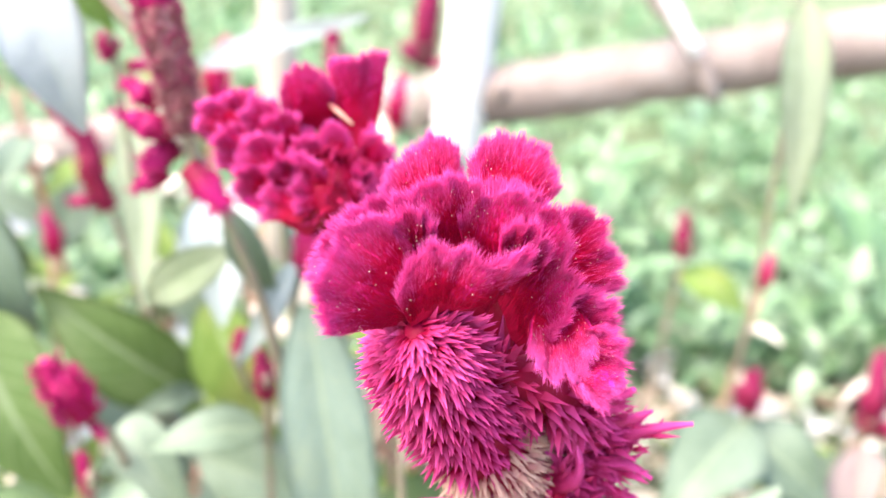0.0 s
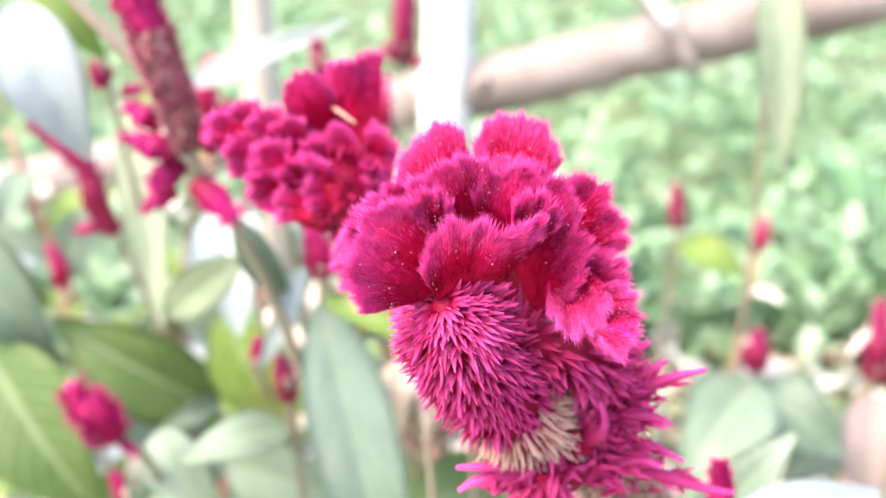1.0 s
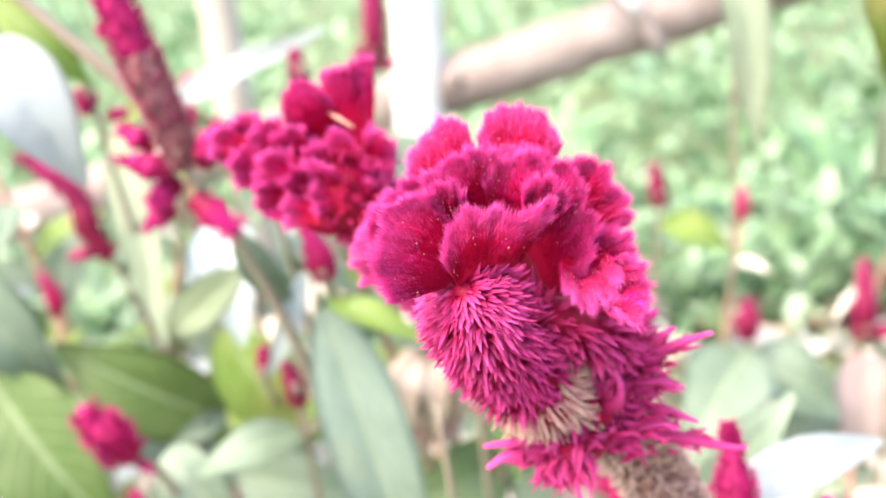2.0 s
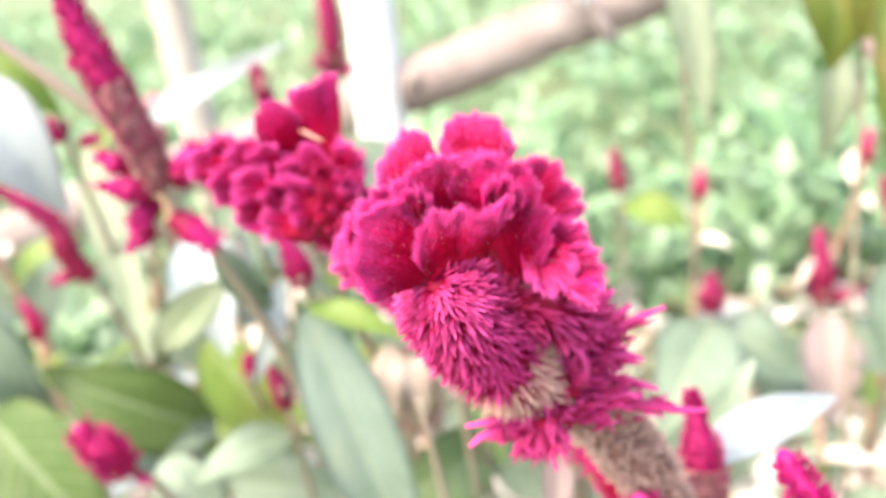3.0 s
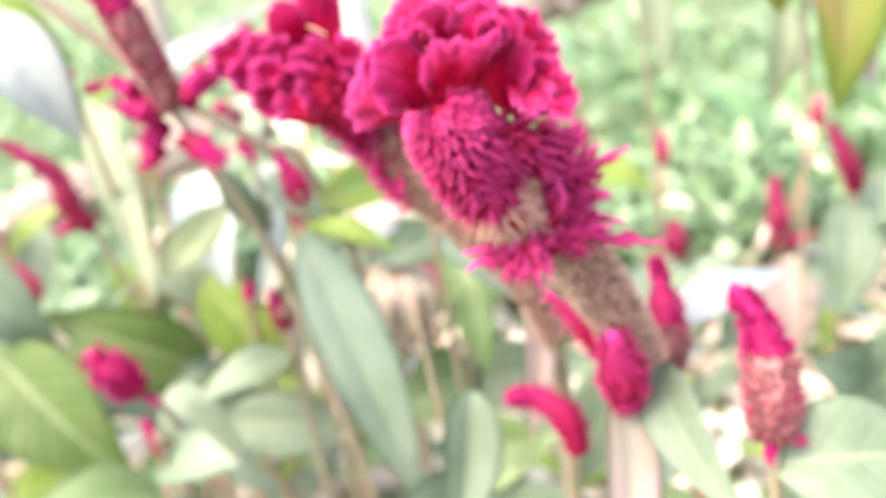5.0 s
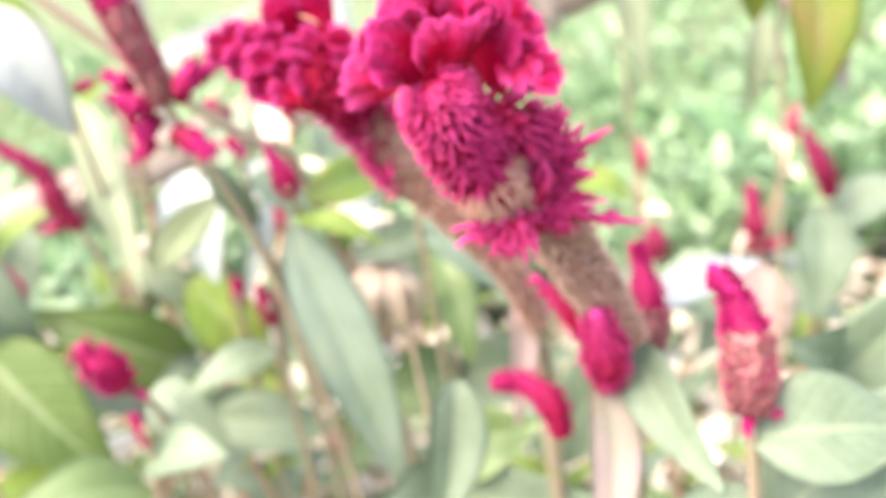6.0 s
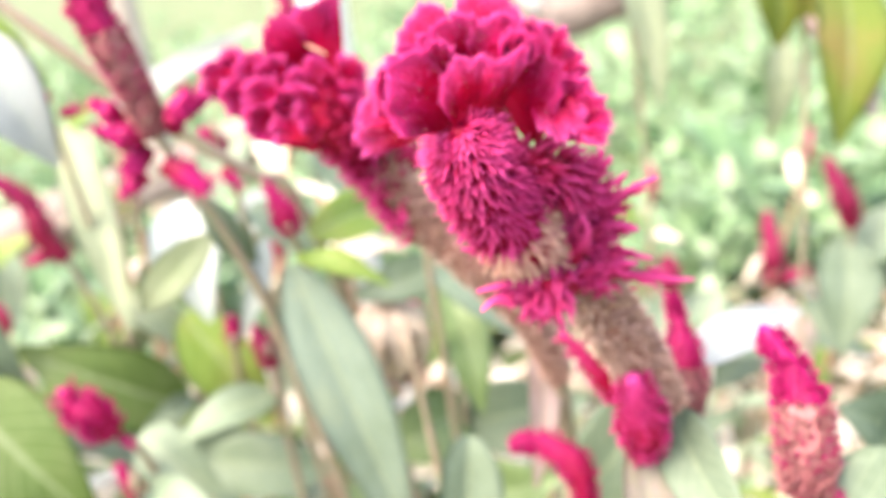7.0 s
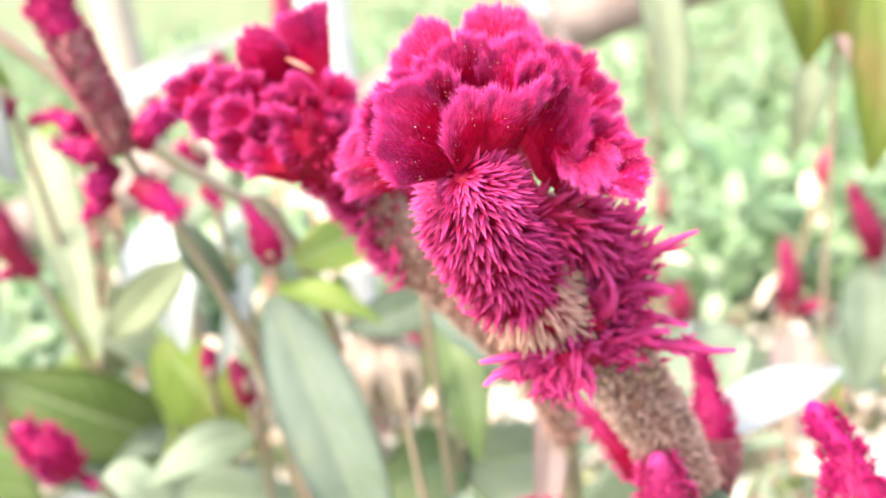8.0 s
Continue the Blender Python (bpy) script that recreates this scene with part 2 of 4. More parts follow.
def leaf_mesh(base, tip, width, origin, face=(0.0, -0.5, 0.85), droop=0.12, fold=0.18, wave=0.03, seed=0, nu=18, nv=8):
    """A pointed leaf with a sunken midrib, waved margins and a little thickness."""
    base, tip = np.asarray(base, float), np.asarray(tip, float)
    axis = tip - base
    length = np.linalg.norm(axis)
    d = axis / length
    side = unit(np.cross(d, face))
    up = np.cross(side, d)
    verts, along = [], []
    for layer in (1, -1):
        for i in range(nu + 1):
            k = i / nu
            w = width * (math.sin(math.pi * min(1, k * 0.97 + 0.015) ** 0.75) ** 0.9) * (1 - 0.25 * k) * 0.50 + 0.0006
            mid = base + d * length * k + up * length * droop * math.sin(math.pi * k)
            for j in range(nv + 1):
                s = 2 * j / nv - 1
                lift = fold * abs(s) * w + wave * length * 0.35 * abs(s) * math.sin(9 * k + seed + 2.2 * (s > 0)) - (0.05 * w if j == nv // 2 else 0)
                rib = 0.018 * w * math.sin(26 * k - 7 * abs(s))
                verts.append(mid + side * s * w + up * (lift + rib + layer * 0.00018))
                along.append((s, k))
    n = (nu + 1) * (nv + 1)
    faces = []
    for layer in (0, 1):
        for i in range(nu):
            for j in range(nv):
                q = [layer * n + i * (nv + 1) + j, layer * n + i * (nv + 1) + j + 1, layer * n + (i + 1) * (nv + 1) + j + 1, layer * n + (i + 1) * (nv + 1) + j]
                faces.append(tuple(q if layer == 0 else reversed(q)))
    for i in range(nu):
        for j in (0, nv):
            a, b = i * (nv + 1) + j, (i + 1) * (nv + 1) + j
            faces.append((a, b, n + b, n + a))
    return mesh_of("leaf", [v - np.asarray(origin, float) for v in verts], faces, along)


def add_leaf(plant, base, tip, width, mat=None, label="", **kw):
    o = np.array(plant.location)
    return part("leaf", leaf_mesh(base, tip, width, o, seed=len(plant.children), **kw), mat or LEAF, plant, label)


def many(made, bases, ways, lengths, widths, low, tip, belly=0.0):
    """Many small pointed hairs or florets at once; belly: how far up its widest ring sits."""
    bases, ways = np.asarray(bases, float), np.asarray(ways, float)
    ways = ways / (np.linalg.norm(ways, axis=1, keepdims=True) + 1e-12)
    n = len(bases)
    s = np.cross(ways, (0.31, 0.17, 0.93))
    s /= np.linalg.norm(s, axis=1, keepdims=True) + 1e-12
    t = np.cross(ways, s)
    lengths, widths = np.broadcast_to(lengths, n), np.broadcast_to(widths, n)
    low, tip = np.broadcast_to(low, n), np.broadcast_to(tip, n)
    mid = bases + ways * (lengths * belly)[:, None]
    rows = [mid + (widths / 2)[:, None] * (math.cos(a) * s + math.sin(a) * t) for a in (0.3, 2.4, 4.5)]
    rows.append(bases + ways * lengths[:, None])
    shade = [low + (tip - low) * belly] * 3 + [tip]
    faces = [(3, 0, 1), (3, 1, 2), (3, 2, 0)]
    if belly:
        rows.append(bases)
        shade.append(low)
        faces += [(4, 1, 0), (4, 2, 1), (4, 0, 2)]
    k = len(rows)
    verts = np.stack(rows, 1).reshape(-1, 3)
    f = (np.arange(n)[:, None, None] * k + np.array(faces)[None]).reshape(-1, 3)
    made.add(verts, f.tolist(), np.stack(shade, 1).ravel().tolist())


def fold(body, hairs, rng, place, base, rim, bulge=2.0, thick=1.5, ruffle=0.9, waves=3.0, hair=4000, lip=1.0, hair_len=1.55, hair_wide=0.16, nu=48, nv=16, facing=(0.0, -0.93, 0.36), grains=None):
    """One velvet fold of a crest: a thick sheet that spreads from its base line to a longer, ruffled rim, with fine hair all over it.
    Lines in the flower's own millimetres, turned into the world by place."""
    us = np.linspace(0, 1, nu + 1)
    b_line, r_line = [place(*q) for q in base], [place(*q) for q in rim]
    b = np.array([curve_at(b_line, u) for u in us])
    r = np.array([curve_at(r_line, u) for u in us])
    ray = r - b
    nor = np.cross(np.gradient(r + 0.4 * b, axis=0), ray)
    nor /= np.linalg.norm(nor, axis=1, keepdims=True) + 1e-12
    nor *= np.sign(np.mean(nor @ np.array(facing))) or 1.0
    ph = rng.uniform(0, 6.28)
    span = float(np.mean(np.linalg.norm(ray, axis=1))) * 1000

    def pick(table, u):
        return np.stack([np.interp(u, us, table[:, k]) for k in range(3)], 1)

    def at(u, v, face):
        n = pick(nor, u)
        depth = bulge * np.sin(2.7 * v) * (0.3 + 0.7 * np.sin(3.14 * u)) + lip * v ** 4 + ruffle * v ** 2 * np.sin(6.28 * waves * u + ph) + 0.45 * ruffle * v ** 3 * np.sin(6.28 * waves * 2.3 * u + 2 * ph)
        pad = thick * (0.65 - 0.1 * v) * np.sqrt(np.maximum(0, 1 - v ** 6))
        reach = v * (1 + v ** 3 * (0.035 * np.sin(6.28 * waves * 1.3 * u + ph) + 0.03 * np.sin(41 * u + 2 * ph)))
        return pick(b, u) + pick(ray, u) * reach[:, None] + n * ((depth + face * pad) * 0.001)[:, None]

    grid_u = np.repeat(us, nv + 1)
    grid_v = np.tile((np.arange(nv + 1) / nv) ** 0.7, nu + 1)
    width = float(np.linalg.norm(np.diff(r, axis=0), axis=1).sum()) * 1000
    n, faces = (nu + 1) * (nv + 1), []
    verts = np.concatenate([at(grid_u, grid_v, 1.0), at(grid_u, grid_v, -1.0)])
    along = [(float(u) * width * 1.2 + ph * 9, float(v)) for u, v in zip(grid_u, grid_v)] * 2
    for layer in (0, 1):
        for i in range(nu):
            for j in range(nv):
                q = [layer * n + i * (nv + 1) + j, layer * n + i * (nv + 1) + j + 1, layer * n + (i + 1) * (nv + 1) + j + 1, layer * n + (i + 1) * (nv + 1) + j]
                faces.append(tuple(reversed(q) if layer == 0 else q))
    for i in (0, nu):
        for j in range(nv):
            p, q = i * (nv + 1) + j, i * (nv + 1) + j + 1
            faces.append((p, q, n + q, n + p))
    body.add(verts, faces, along)
    hair = hair * 3 // 2
    count = hair * 3 // 5
    u, v = rng.uniform(0, 1, count), np.sqrt(rng.uniform(0.03, 0.96, count))
    face = np.where(rng.uniform(0, 1, count) < 0.8, 1.0, -1.0)
    p = at(u, v, face)
    grow = at(u, np.minimum(1, v + 0.03), face) - at(u, v - 0.03, face)
    grow /= np.linalg.norm(grow, axis=1, keepdims=True) + 1e-12
    way = grow + pick(nor, u) * (face * (0.25 + 0.5 * v))[:, None] + rng.normal(0, 0.16, (count, 3))
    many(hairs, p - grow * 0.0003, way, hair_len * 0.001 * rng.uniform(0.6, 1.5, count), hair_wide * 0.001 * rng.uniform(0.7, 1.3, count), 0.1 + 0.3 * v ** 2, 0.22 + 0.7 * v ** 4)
    count = hair * 2 // 5
    u, v, face = rng.uniform(0, 1, count), 1 - 0.45 * rng.uniform(0, 1, count) ** 3, rng.uniform(-1, 1, count)
    grow = pick(ray, u)
    grow /= np.linalg.norm(grow, axis=1, keepdims=True) + 1e-12
    clump = np.sin(70 * u + ph * 3) * 0.18 + np.sin(131 * u) * 0.12
    way = grow + pick(nor, u) * rng.uniform(-0.5, 0.95, count)[:, None] + pick(np.gradient(r, axis=0) * nu / width * 1000, u) * (clump[:, None] * 0.3) + rng.normal(0, 0.14, (count, 3))
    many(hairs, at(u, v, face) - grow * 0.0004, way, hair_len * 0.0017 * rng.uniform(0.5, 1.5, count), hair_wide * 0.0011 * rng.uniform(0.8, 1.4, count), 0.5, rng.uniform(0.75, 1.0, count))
    if grains is not None:
        count = 22
        u, v = rng.uniform(0, 1, count), rng.uniform(0.45, 1.0, count)
        q = at(u, v, np.ones(count)) + pick(nor, u) * 0.0007
        many(grains, q, rng.normal(0, 1, (count, 3)), 0.00027, 0.00022, 0.0, 1.0, 0.5)


def coat(made, points, radii, count, rng, length, width, lean=-0.3, lo=0.0, hi=1.0, jitter=0.2, tip=1.0, low=0.0):
    """Florets all round a body; lean: towards its far end, or back from it."""
    table = np.array([curve_at(points, k / 60) for k in range(61)])
    run = np.gradient(table, axis=0)
    run /= np.linalg.norm(run, axis=1, keepdims=True)
    k = rng.uniform(lo, hi, count)
    ks = np.linspace(0, 1, 61)
    c = np.stack([np.interp(k, ks, table[:, i]) for i in range(3)], 1)
    d = np.stack([np.interp(k, ks, run[:, i]) for i in range(3)], 1)
    s = np.cross(d, (0.31, 0.17, 0.93))
    s /= np.linalg.norm(s, axis=1, keepdims=True)
    t = np.cross(d, s)
    a = rng.uniform(0, 2 * math.pi, count)
    out = np.cos(a)[:, None] * s + np.sin(a)[:, None] * t
    r = np.interp(k, np.linspace(0, 1, len(radii)), radii)
    way = out + d * (lean * rng.uniform(0.4, 1.5, count))[:, None] + rng.normal(0, jitter, (count, 3))
    many(made, c + out * (r * 0.9)[:, None], way, length * rng.uniform(0.6, 1.25, count), width * rng.uniform(0.75, 1.25, count), low, tip * rng.uniform(0.75, 1.05, count), 0.38)


# ---- ground ----
def build_ground():
    n, reach = 60, 60.0
    verts, faces = [], []
    for i in range(n + 1):
        for j in range(n + 1):
            x, y = [math.copysign(abs(2 * q / n - 1) ** 3, q - n / 2) * reach for q in (i, j)]
            z = 0.02 * noise.noise(Vector((x * 1.3, y * 1.3, 0))) - 0.012
            verts.append((x, y + 1.0, z))
    for i in range(n):
        for j in range(n):
            a = i * (n + 1) + j
            faces.append((a, a + n + 1, a + n + 2, a + 1))
    me = mesh_of("ground", verts, faces)
    me.materials.append(SOIL)
    tagged(new("ground", me), "bare brown soil and thin grass of the garden bed", "ground", kind="structure")


def scatter(name, count, area, rng, size, mat, flat, label, category, lift=0.0, slim=0.55, ring=False, bare=-1.0):
    """Small leaves strewn or standing over a stretch of ground, in one object."""
    x0, x1, y0, y1 = area
    verts, faces = [], []
    for _ in range(count):
        y = y0 + (y1 - y0) * rng.uniform() ** 1.6
        x = rng.uniform(x0, x1) * (0.35 + 0.65 * y / y1)
        if ring:
            x, y = rng.uniform(x0, x1), rng.uniform(y0, y1)
            if abs(x) < 0.8 + 0.3 * y and y > -0.4:
                continue
        if noise.noise(Vector((x * 3.1, y * 2.0, size * 40))) < bare:
            continue
        s = size * rng.uniform(0.5, 1.4)
        a = rng.uniform(0, 6.28)
        pitch = rng.normal(0, 0.35) if flat else rng.uniform(0.15, 1.1)
        d = np.array((math.cos(a) * math.cos(pitch), math.sin(a) * math.cos(pitch), math.sin(pitch)))
        side = unit(np.cross(d, (0, 0, 1)))
        up = np.cross(side, d)
        b = np.array((x, y, abs(rng.normal(0.0, lift)) + 0.012))
        k = len(verts)
        curl = s * rng.uniform(0.05, 0.25)
        for f, w, h in ((0, 0.05, 0), (0.3, 0.8, 0.7), (0.65, 0.8, 0.7), (1, 0.03, 0)):
            c = b + d * s * f + up * curl * h
            wd = side * s * slim * 0.5 * w
            verts += [c - wd + up * curl * 0.5 * w, c, c + wd + up * curl * 0.5 * w]
        for q in range(3):
            for e in (0, 1):
                i = k + q * 3 + e
                faces.append((i, i + 1, i + 4, i + 3))
    me = mesh_of(name, verts, faces)
    me.materials.append(mat)
    return tagged(new(name, me), label, category, kind="stuff")


build_ground()
rng0 = np.random.default_rng(5)
scatter("weeds", 15000, (-4.6, 4.6, 1.5, 7.0), rng0, 0.06, GRASS, False, "dense low green weeds and grass beyond the fence", "weeds", 0.05, 0.5, bare=-0.25)
scatter("weeds", 5200, (-4.6, 4.6, 1.5, 7.0), rng0, 0.13, GRASS, False, "tufts of taller broad-leaved weeds beyond the fence", "weeds", 0.07, 0.42, bare=0.08)
scatter("weeds", 1700, (0.05, 1.5, 1.45, 2.2), rng0, 0.05, GRASS, False, "bright green weeds at the foot of the fence", "weeds", 0.06, 0.5)
scatter("weeds", 700, (-0.9, 0.6, 0.35, 1.5), rng0, 0.045, GRASS, False, "small green weeds growing among fallen leaves", "weeds", 0.05, 0.5)
scatter("weeds", 2500, (-1.9, -0.1, 1.3, 2.6), rng0, 0.06, GRASS, False, "green weeds among dry leaves behind the fence", "weeds", 0.06, 0.5)
scatter("weeds", 3200, (-4.5, 4.5, -4.0, 1.3), np.random.default_rng(8), 0.07, GRASS, False, "sparse grass and weeds round the flower bed", "weeds", 0.03, 0.4, True)
scatter("dry_leaves", 3600, (-1.4, 1.3, 0.25, 1.6), rng0, 0.065, LITTER, True, "pale dry fallen leaves covering the garden bed", "leaf litter", 0.015, 0.5)


# ---- fence ----
def build_fence():
    o = np.array((-0.016, 1.2, 0.0))
    post = thing("fence_post", o, "white wooden fence post standing in the weeds", "post")
    m = Made(o)
    tube(m, [(-0.03, 1.21, -0.05), (-0.02, 1.2, 0.3), (-0.014, 1.2, 0.6), (-0.02, 1.2, 0.95)], [0.034, 0.033, 0.031, 0.029], 24, 14, 0.06)
    part("pole", m.mesh("pole"), POST, post)
    o = np.array((-0.3, 1.46, 0.0))
    post = thing("fence_post", o, "slim pale wooden fence post farther back in the weeds", "post")
    m = Made(o)
    tube(m, [(-0.27, 1.46, -0.05), (-0.29, 1.46, 0.3), (-0.305, 1.46, 0.6), (-0.32, 1.46, 0.9)], [0.03, 0.03, 0.028, 0.026], 20, 12, 0.06)
    part("pole", m.mesh("pole"), PALE_WOOD, post)
    o = np.array((0.0, 1.16, 0.48))
    rail = thing("fence_rail", o, "weathered grey round wooden rail lashed across the fence posts", "rail")
    m = Made(o)
    tube(m, [(-0.85, 1.30, 0.27), (-0.105, 1.26, 0.461), (0.06, 1.19, 0.515), (0.36, 1.06, 0.625), (0.9, 0.86, 0.80)], [0.034, 0.034, 0.036, 0.034, 0.03], 60, 16, 0.10)
    part("pole", m.mesh("pole"), BARK, rail)
    for x, y, z, way in ((0.245, 1.085, 0.600, (0.2, -0.6, -0.7)), (0.03, 1.17, 0.517, (0.1, -0.8, 0.5))):
        m = Made(o)
        a, d = np.array((x, y, z)), unit(way)
        tube(m, [a - d * 0.01, a + d * 0.005, a + d * 0.014], [0.014, 0.012, 0.004], 8, 10, 0.3, seed=3)
        part("knot", m.mesh("knot"), BARK, rail, "worn stub of a cut branch")


build_fence()

# ---- the main cockscomb ----
HEAD = np.array((0.011, 0.158, 0.690))
HR, HU, HF = np.array((0.994, 0.035, 0.105)), np.array((-0.124, 0.318, 0.940)), np.array((0.020, -0.934, 0.356))


def local(c, right, up, front, x, y, z):
    return c + (right * x + up * y + front * z) * 0.001


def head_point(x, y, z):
    """Millimetres from the middle of the crest: right, up, forward; spread with depth to fit the camera's view."""
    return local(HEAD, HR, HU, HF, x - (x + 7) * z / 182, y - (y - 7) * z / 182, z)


def build_main():
    rng = np.random.default_rng(11)
    o = np.array((0.11, 0.30, 0.0))
    plant = thing("cockscomb_plant", o, "crimson cockscomb with a ruffled velvet crest leaning on its fuzzy spike", "flower")
    body, hairs, grains = Made(o), Made(o), Made(o)

    def velvet(base, rim, bulge=2.0, **kw):
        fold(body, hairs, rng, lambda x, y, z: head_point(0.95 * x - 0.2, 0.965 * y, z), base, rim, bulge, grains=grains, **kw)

    # big fold on one side, curling down at its corner
    velvet([(-14, -9, -17), (-13, -7, -15), (-11, -4, -15), (-9, -2, -16)], [(-27.5, -11.2, -5), (-29, -7, -5), (-28.6, -2, -6), (-27, 3, -9), (-23, 7.5, -11), (-18, 9, -13), (-13, 7, -13)], 2.6, hair=9000, waves=2.6, ruffle=1.0)
    # front fold over the florets, ending in a rolled lip
    velvet([(-13, -9, -14), (-9, -7, -14), (-5, -6, -15), (-1, -6, -18), (1, -6, -20)], [(-15.5, -4.5, -11), (-13.5, 0.5, -10), (-9.5, 4.5, -11), (-4, 4.2, -11), (0, 2.5, -10), (4, 4.5, -12), (8.5, 3, -12), (7.5, -1, -11), (4, -2.5, -12)], 3.0, hair=9000, waves=3.2, ruffle=1.2)
    # tall fold behind the hollow
    velvet([(-3, 4, -20), (1, -1, -24), (4, -6, -28), (6, -11, -31), (9, -14, -31)], [(-5, 9.5, -18), (-2, 12.5, -18), (4, 14.3, -18), (10, 13, -18), (14.5, 9, -17), (16.5, 4, -18), (17, -2, -18), (16, -8, -17), (14, -12, -17)], 2.2, hair=7500, waves=3.2, ruffle=1.1)
    # folds above and behind
    velvet([(-10, 3, -20), (-6, 5, -20), (-1, 6, -20)], [(-16, 9, -15), (-15, 13, -15), (-10, 15.2, -15), (-6, 16.5, -16), (-1, 15.8, -18)], 2.2, hair=4500)
    velvet([(-14, -3, -25), (-13, 1, -25), (-10, 4, -25)], [(-28, 0, -24), (-26.5, 6, -21), (-23, 10.5, -20), (-19, 12.8, -20), (-14, 13, -20)], 2.4, hair=4500)
    velvet([(-14, -4, -38), (-14, -1, -36), (-12, 3, -34)], [(-26, -5, -47), (-28.5, -2, -46), (-29.3, 1.5, -43), (-27.5, 6, -38), (-22, 11, -34)], 2.0, hair=4000)
    velvet([(-12, 9, -32), (-8, 9, -32), (-5, 10, -33)], [(-17, 13, -33), (-15.5, 18, -35), (-11, 22.3, -36), (-7, 22.6, -36), (-5, 20.5, -36), (-5.2, 17, -35)], 2.0, hair=4500, waves=1.8, ruffle=0.7)
    velvet([(0, 10, -33), (3, 9, -33), (7, 9, -33)], [(0.6, 16.8, -36), (0.2, 21.5, -37), (3.6, 24, -38), (8.5, 22.5, -38), (12, 18, -38), (12.6, 14, -37)], 2.0, hair=4500, waves=1.6, ruffle=0.7)
    velvet([(-8, 5, -30), (0, 6, -30), (9, 4, -30)], [(-15, 12, -26), (-8, 15.5, -27), (-1, 15.5, -28), (7, 15.5, -28), (13, 11, -26)], 1.5, hair=4000)
    velvet([(-13, 3, -17), (-11, 3, -17), (-9, 3, -17)], [(-17, 7.5, -12), (-15, 10.5, -12), (-11, 11, -13), (-8, 8, -14)], 1.6, hair=2600, nu=30, nv=12)
    velvet([(3, 1, -21), (5, 0, -21), (7, -1, -21)], [(3, 8, -14), (7, 9.5, -14), (11, 7.5, -14), (12.5, 3, -15)], 1.6, hair=2600, nu=30, nv=12)
    velvet([(-21, 0, -22), (-19, 2, -22), (-17, 4, -22)], [(-28.5, 2.5, -17), (-27.5, 7, -17), (-23, 10, -17), (-19.5, 10.5, -18)], 1.4, hair=2600, nu=30, nv=12)
    # folds on the other side of the hollow
    velvet([(10, 3, -31), (12, 0, -31), (13, -4, -31)], [(13.5, 11.5, -28), (17.5, 11.8, -29), (21, 9, -29), (22.3, 5, -29), (24, 2, -29), (23.7, -2, -28), (20, -4, -26)], 1.4, hair=4500)
    velvet([(11, -6, -29), (12, -9, -29), (13, -11, -29)], [(15, -2, -22), (19, -2.3, -23), (23, -4.5, -24), (23.6, -8.5, -22), (21, -12, -20)], 1.6, hair=3800)
    velvet([(12, -11, -26), (12, -13, -26), (11, -15, -26)], [(21, -8.5, -17), (25, -11.5, -15), (25, -16.5, -14), (22.3, -23.5, -9), (18.5, -21, -12), (15.5, -18, -16)], 0.8, hair=4500)
    velvet([(9, -4, -28), (13, -3, -27), (17, -4, -26)], [(8.5, -12.5, -19), (10.5, -16.5, -17), (14.5, -18, -16), (19, -16, -16), (21, -11, -17)], 2.0, hair=5000)
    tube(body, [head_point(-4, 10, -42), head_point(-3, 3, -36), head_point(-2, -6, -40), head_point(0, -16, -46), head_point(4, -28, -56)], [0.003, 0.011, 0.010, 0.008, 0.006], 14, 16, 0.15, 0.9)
    # Core held at the darkest crimson: the hollow's shade put into its colour.
    body.a[-15 * 16:] = [(0.0, 0.0)] * (15 * 16)
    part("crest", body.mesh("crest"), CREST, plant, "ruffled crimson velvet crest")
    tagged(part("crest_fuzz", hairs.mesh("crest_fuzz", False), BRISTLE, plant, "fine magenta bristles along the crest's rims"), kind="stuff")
    tagged(part("pollen_dust", grains.mesh("pollen_dust", False), POLLEN, plant, "pale grains of pollen"), kind="stuff")
    # florets below the crest, from the rosette down to the neck
    neck = [(0.074, 0.234, 0.546), (0.057, 0.226, 0.582), (0.034, 0.213, 0.621)]
    core, flor, straw = Made(o), Made(o), Made(o)
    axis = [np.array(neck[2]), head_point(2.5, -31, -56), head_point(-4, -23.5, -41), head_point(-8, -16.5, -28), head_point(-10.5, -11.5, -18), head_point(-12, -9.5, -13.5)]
    rad = [0.0080, 0.0088, 0.0100, 0.0100, 0.0076, 0.0015]
    tube(core, axis, rad, 20, 16, 0.1)
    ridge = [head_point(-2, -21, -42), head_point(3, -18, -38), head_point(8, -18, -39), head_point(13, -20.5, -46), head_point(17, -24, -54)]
    tube(core, ridge, [0.007, 0.006, 0.0055, 0.005, 0.003], 12, 12, 0.1)
    core.a = [0.0] * len(core.a)
    part("floret_core", core.mesh("floret_core"), FLORET, plant)
    coat(flor, axis, rad, 1250, rng, 0.0062, 0.0016, -0.2, 0.30, 0.88, 0.3)
    coat(flor, axis, rad, 380, rng, 0.0050, 0.0014, 0.25, 0.84, 1.0, 0.25)
    coat(flor, ridge, [0.0075, 0.0065, 0.006, 0.0055, 0.003], 240, rng, 0.0078, 0.0022, 0.6, 0.2, 1.0, 0.25, tip=0.85, low=0.15)
    tagged(part("floret_coat", flor.mesh("floret_coat", False), FLORET, plant, "pointed magenta florets"), kind="stuff")
    coat(straw, axis, [q * 1.04 for q in rad], 760, rng, 0.0062, 0.0014, -0.7, 0.0, 0.31, 0.25)
    tagged(part("dry_fringe", straw.mesh("dry_fringe", False), STRAW, plant, "faded straw-coloured florets"), kind="stuff")
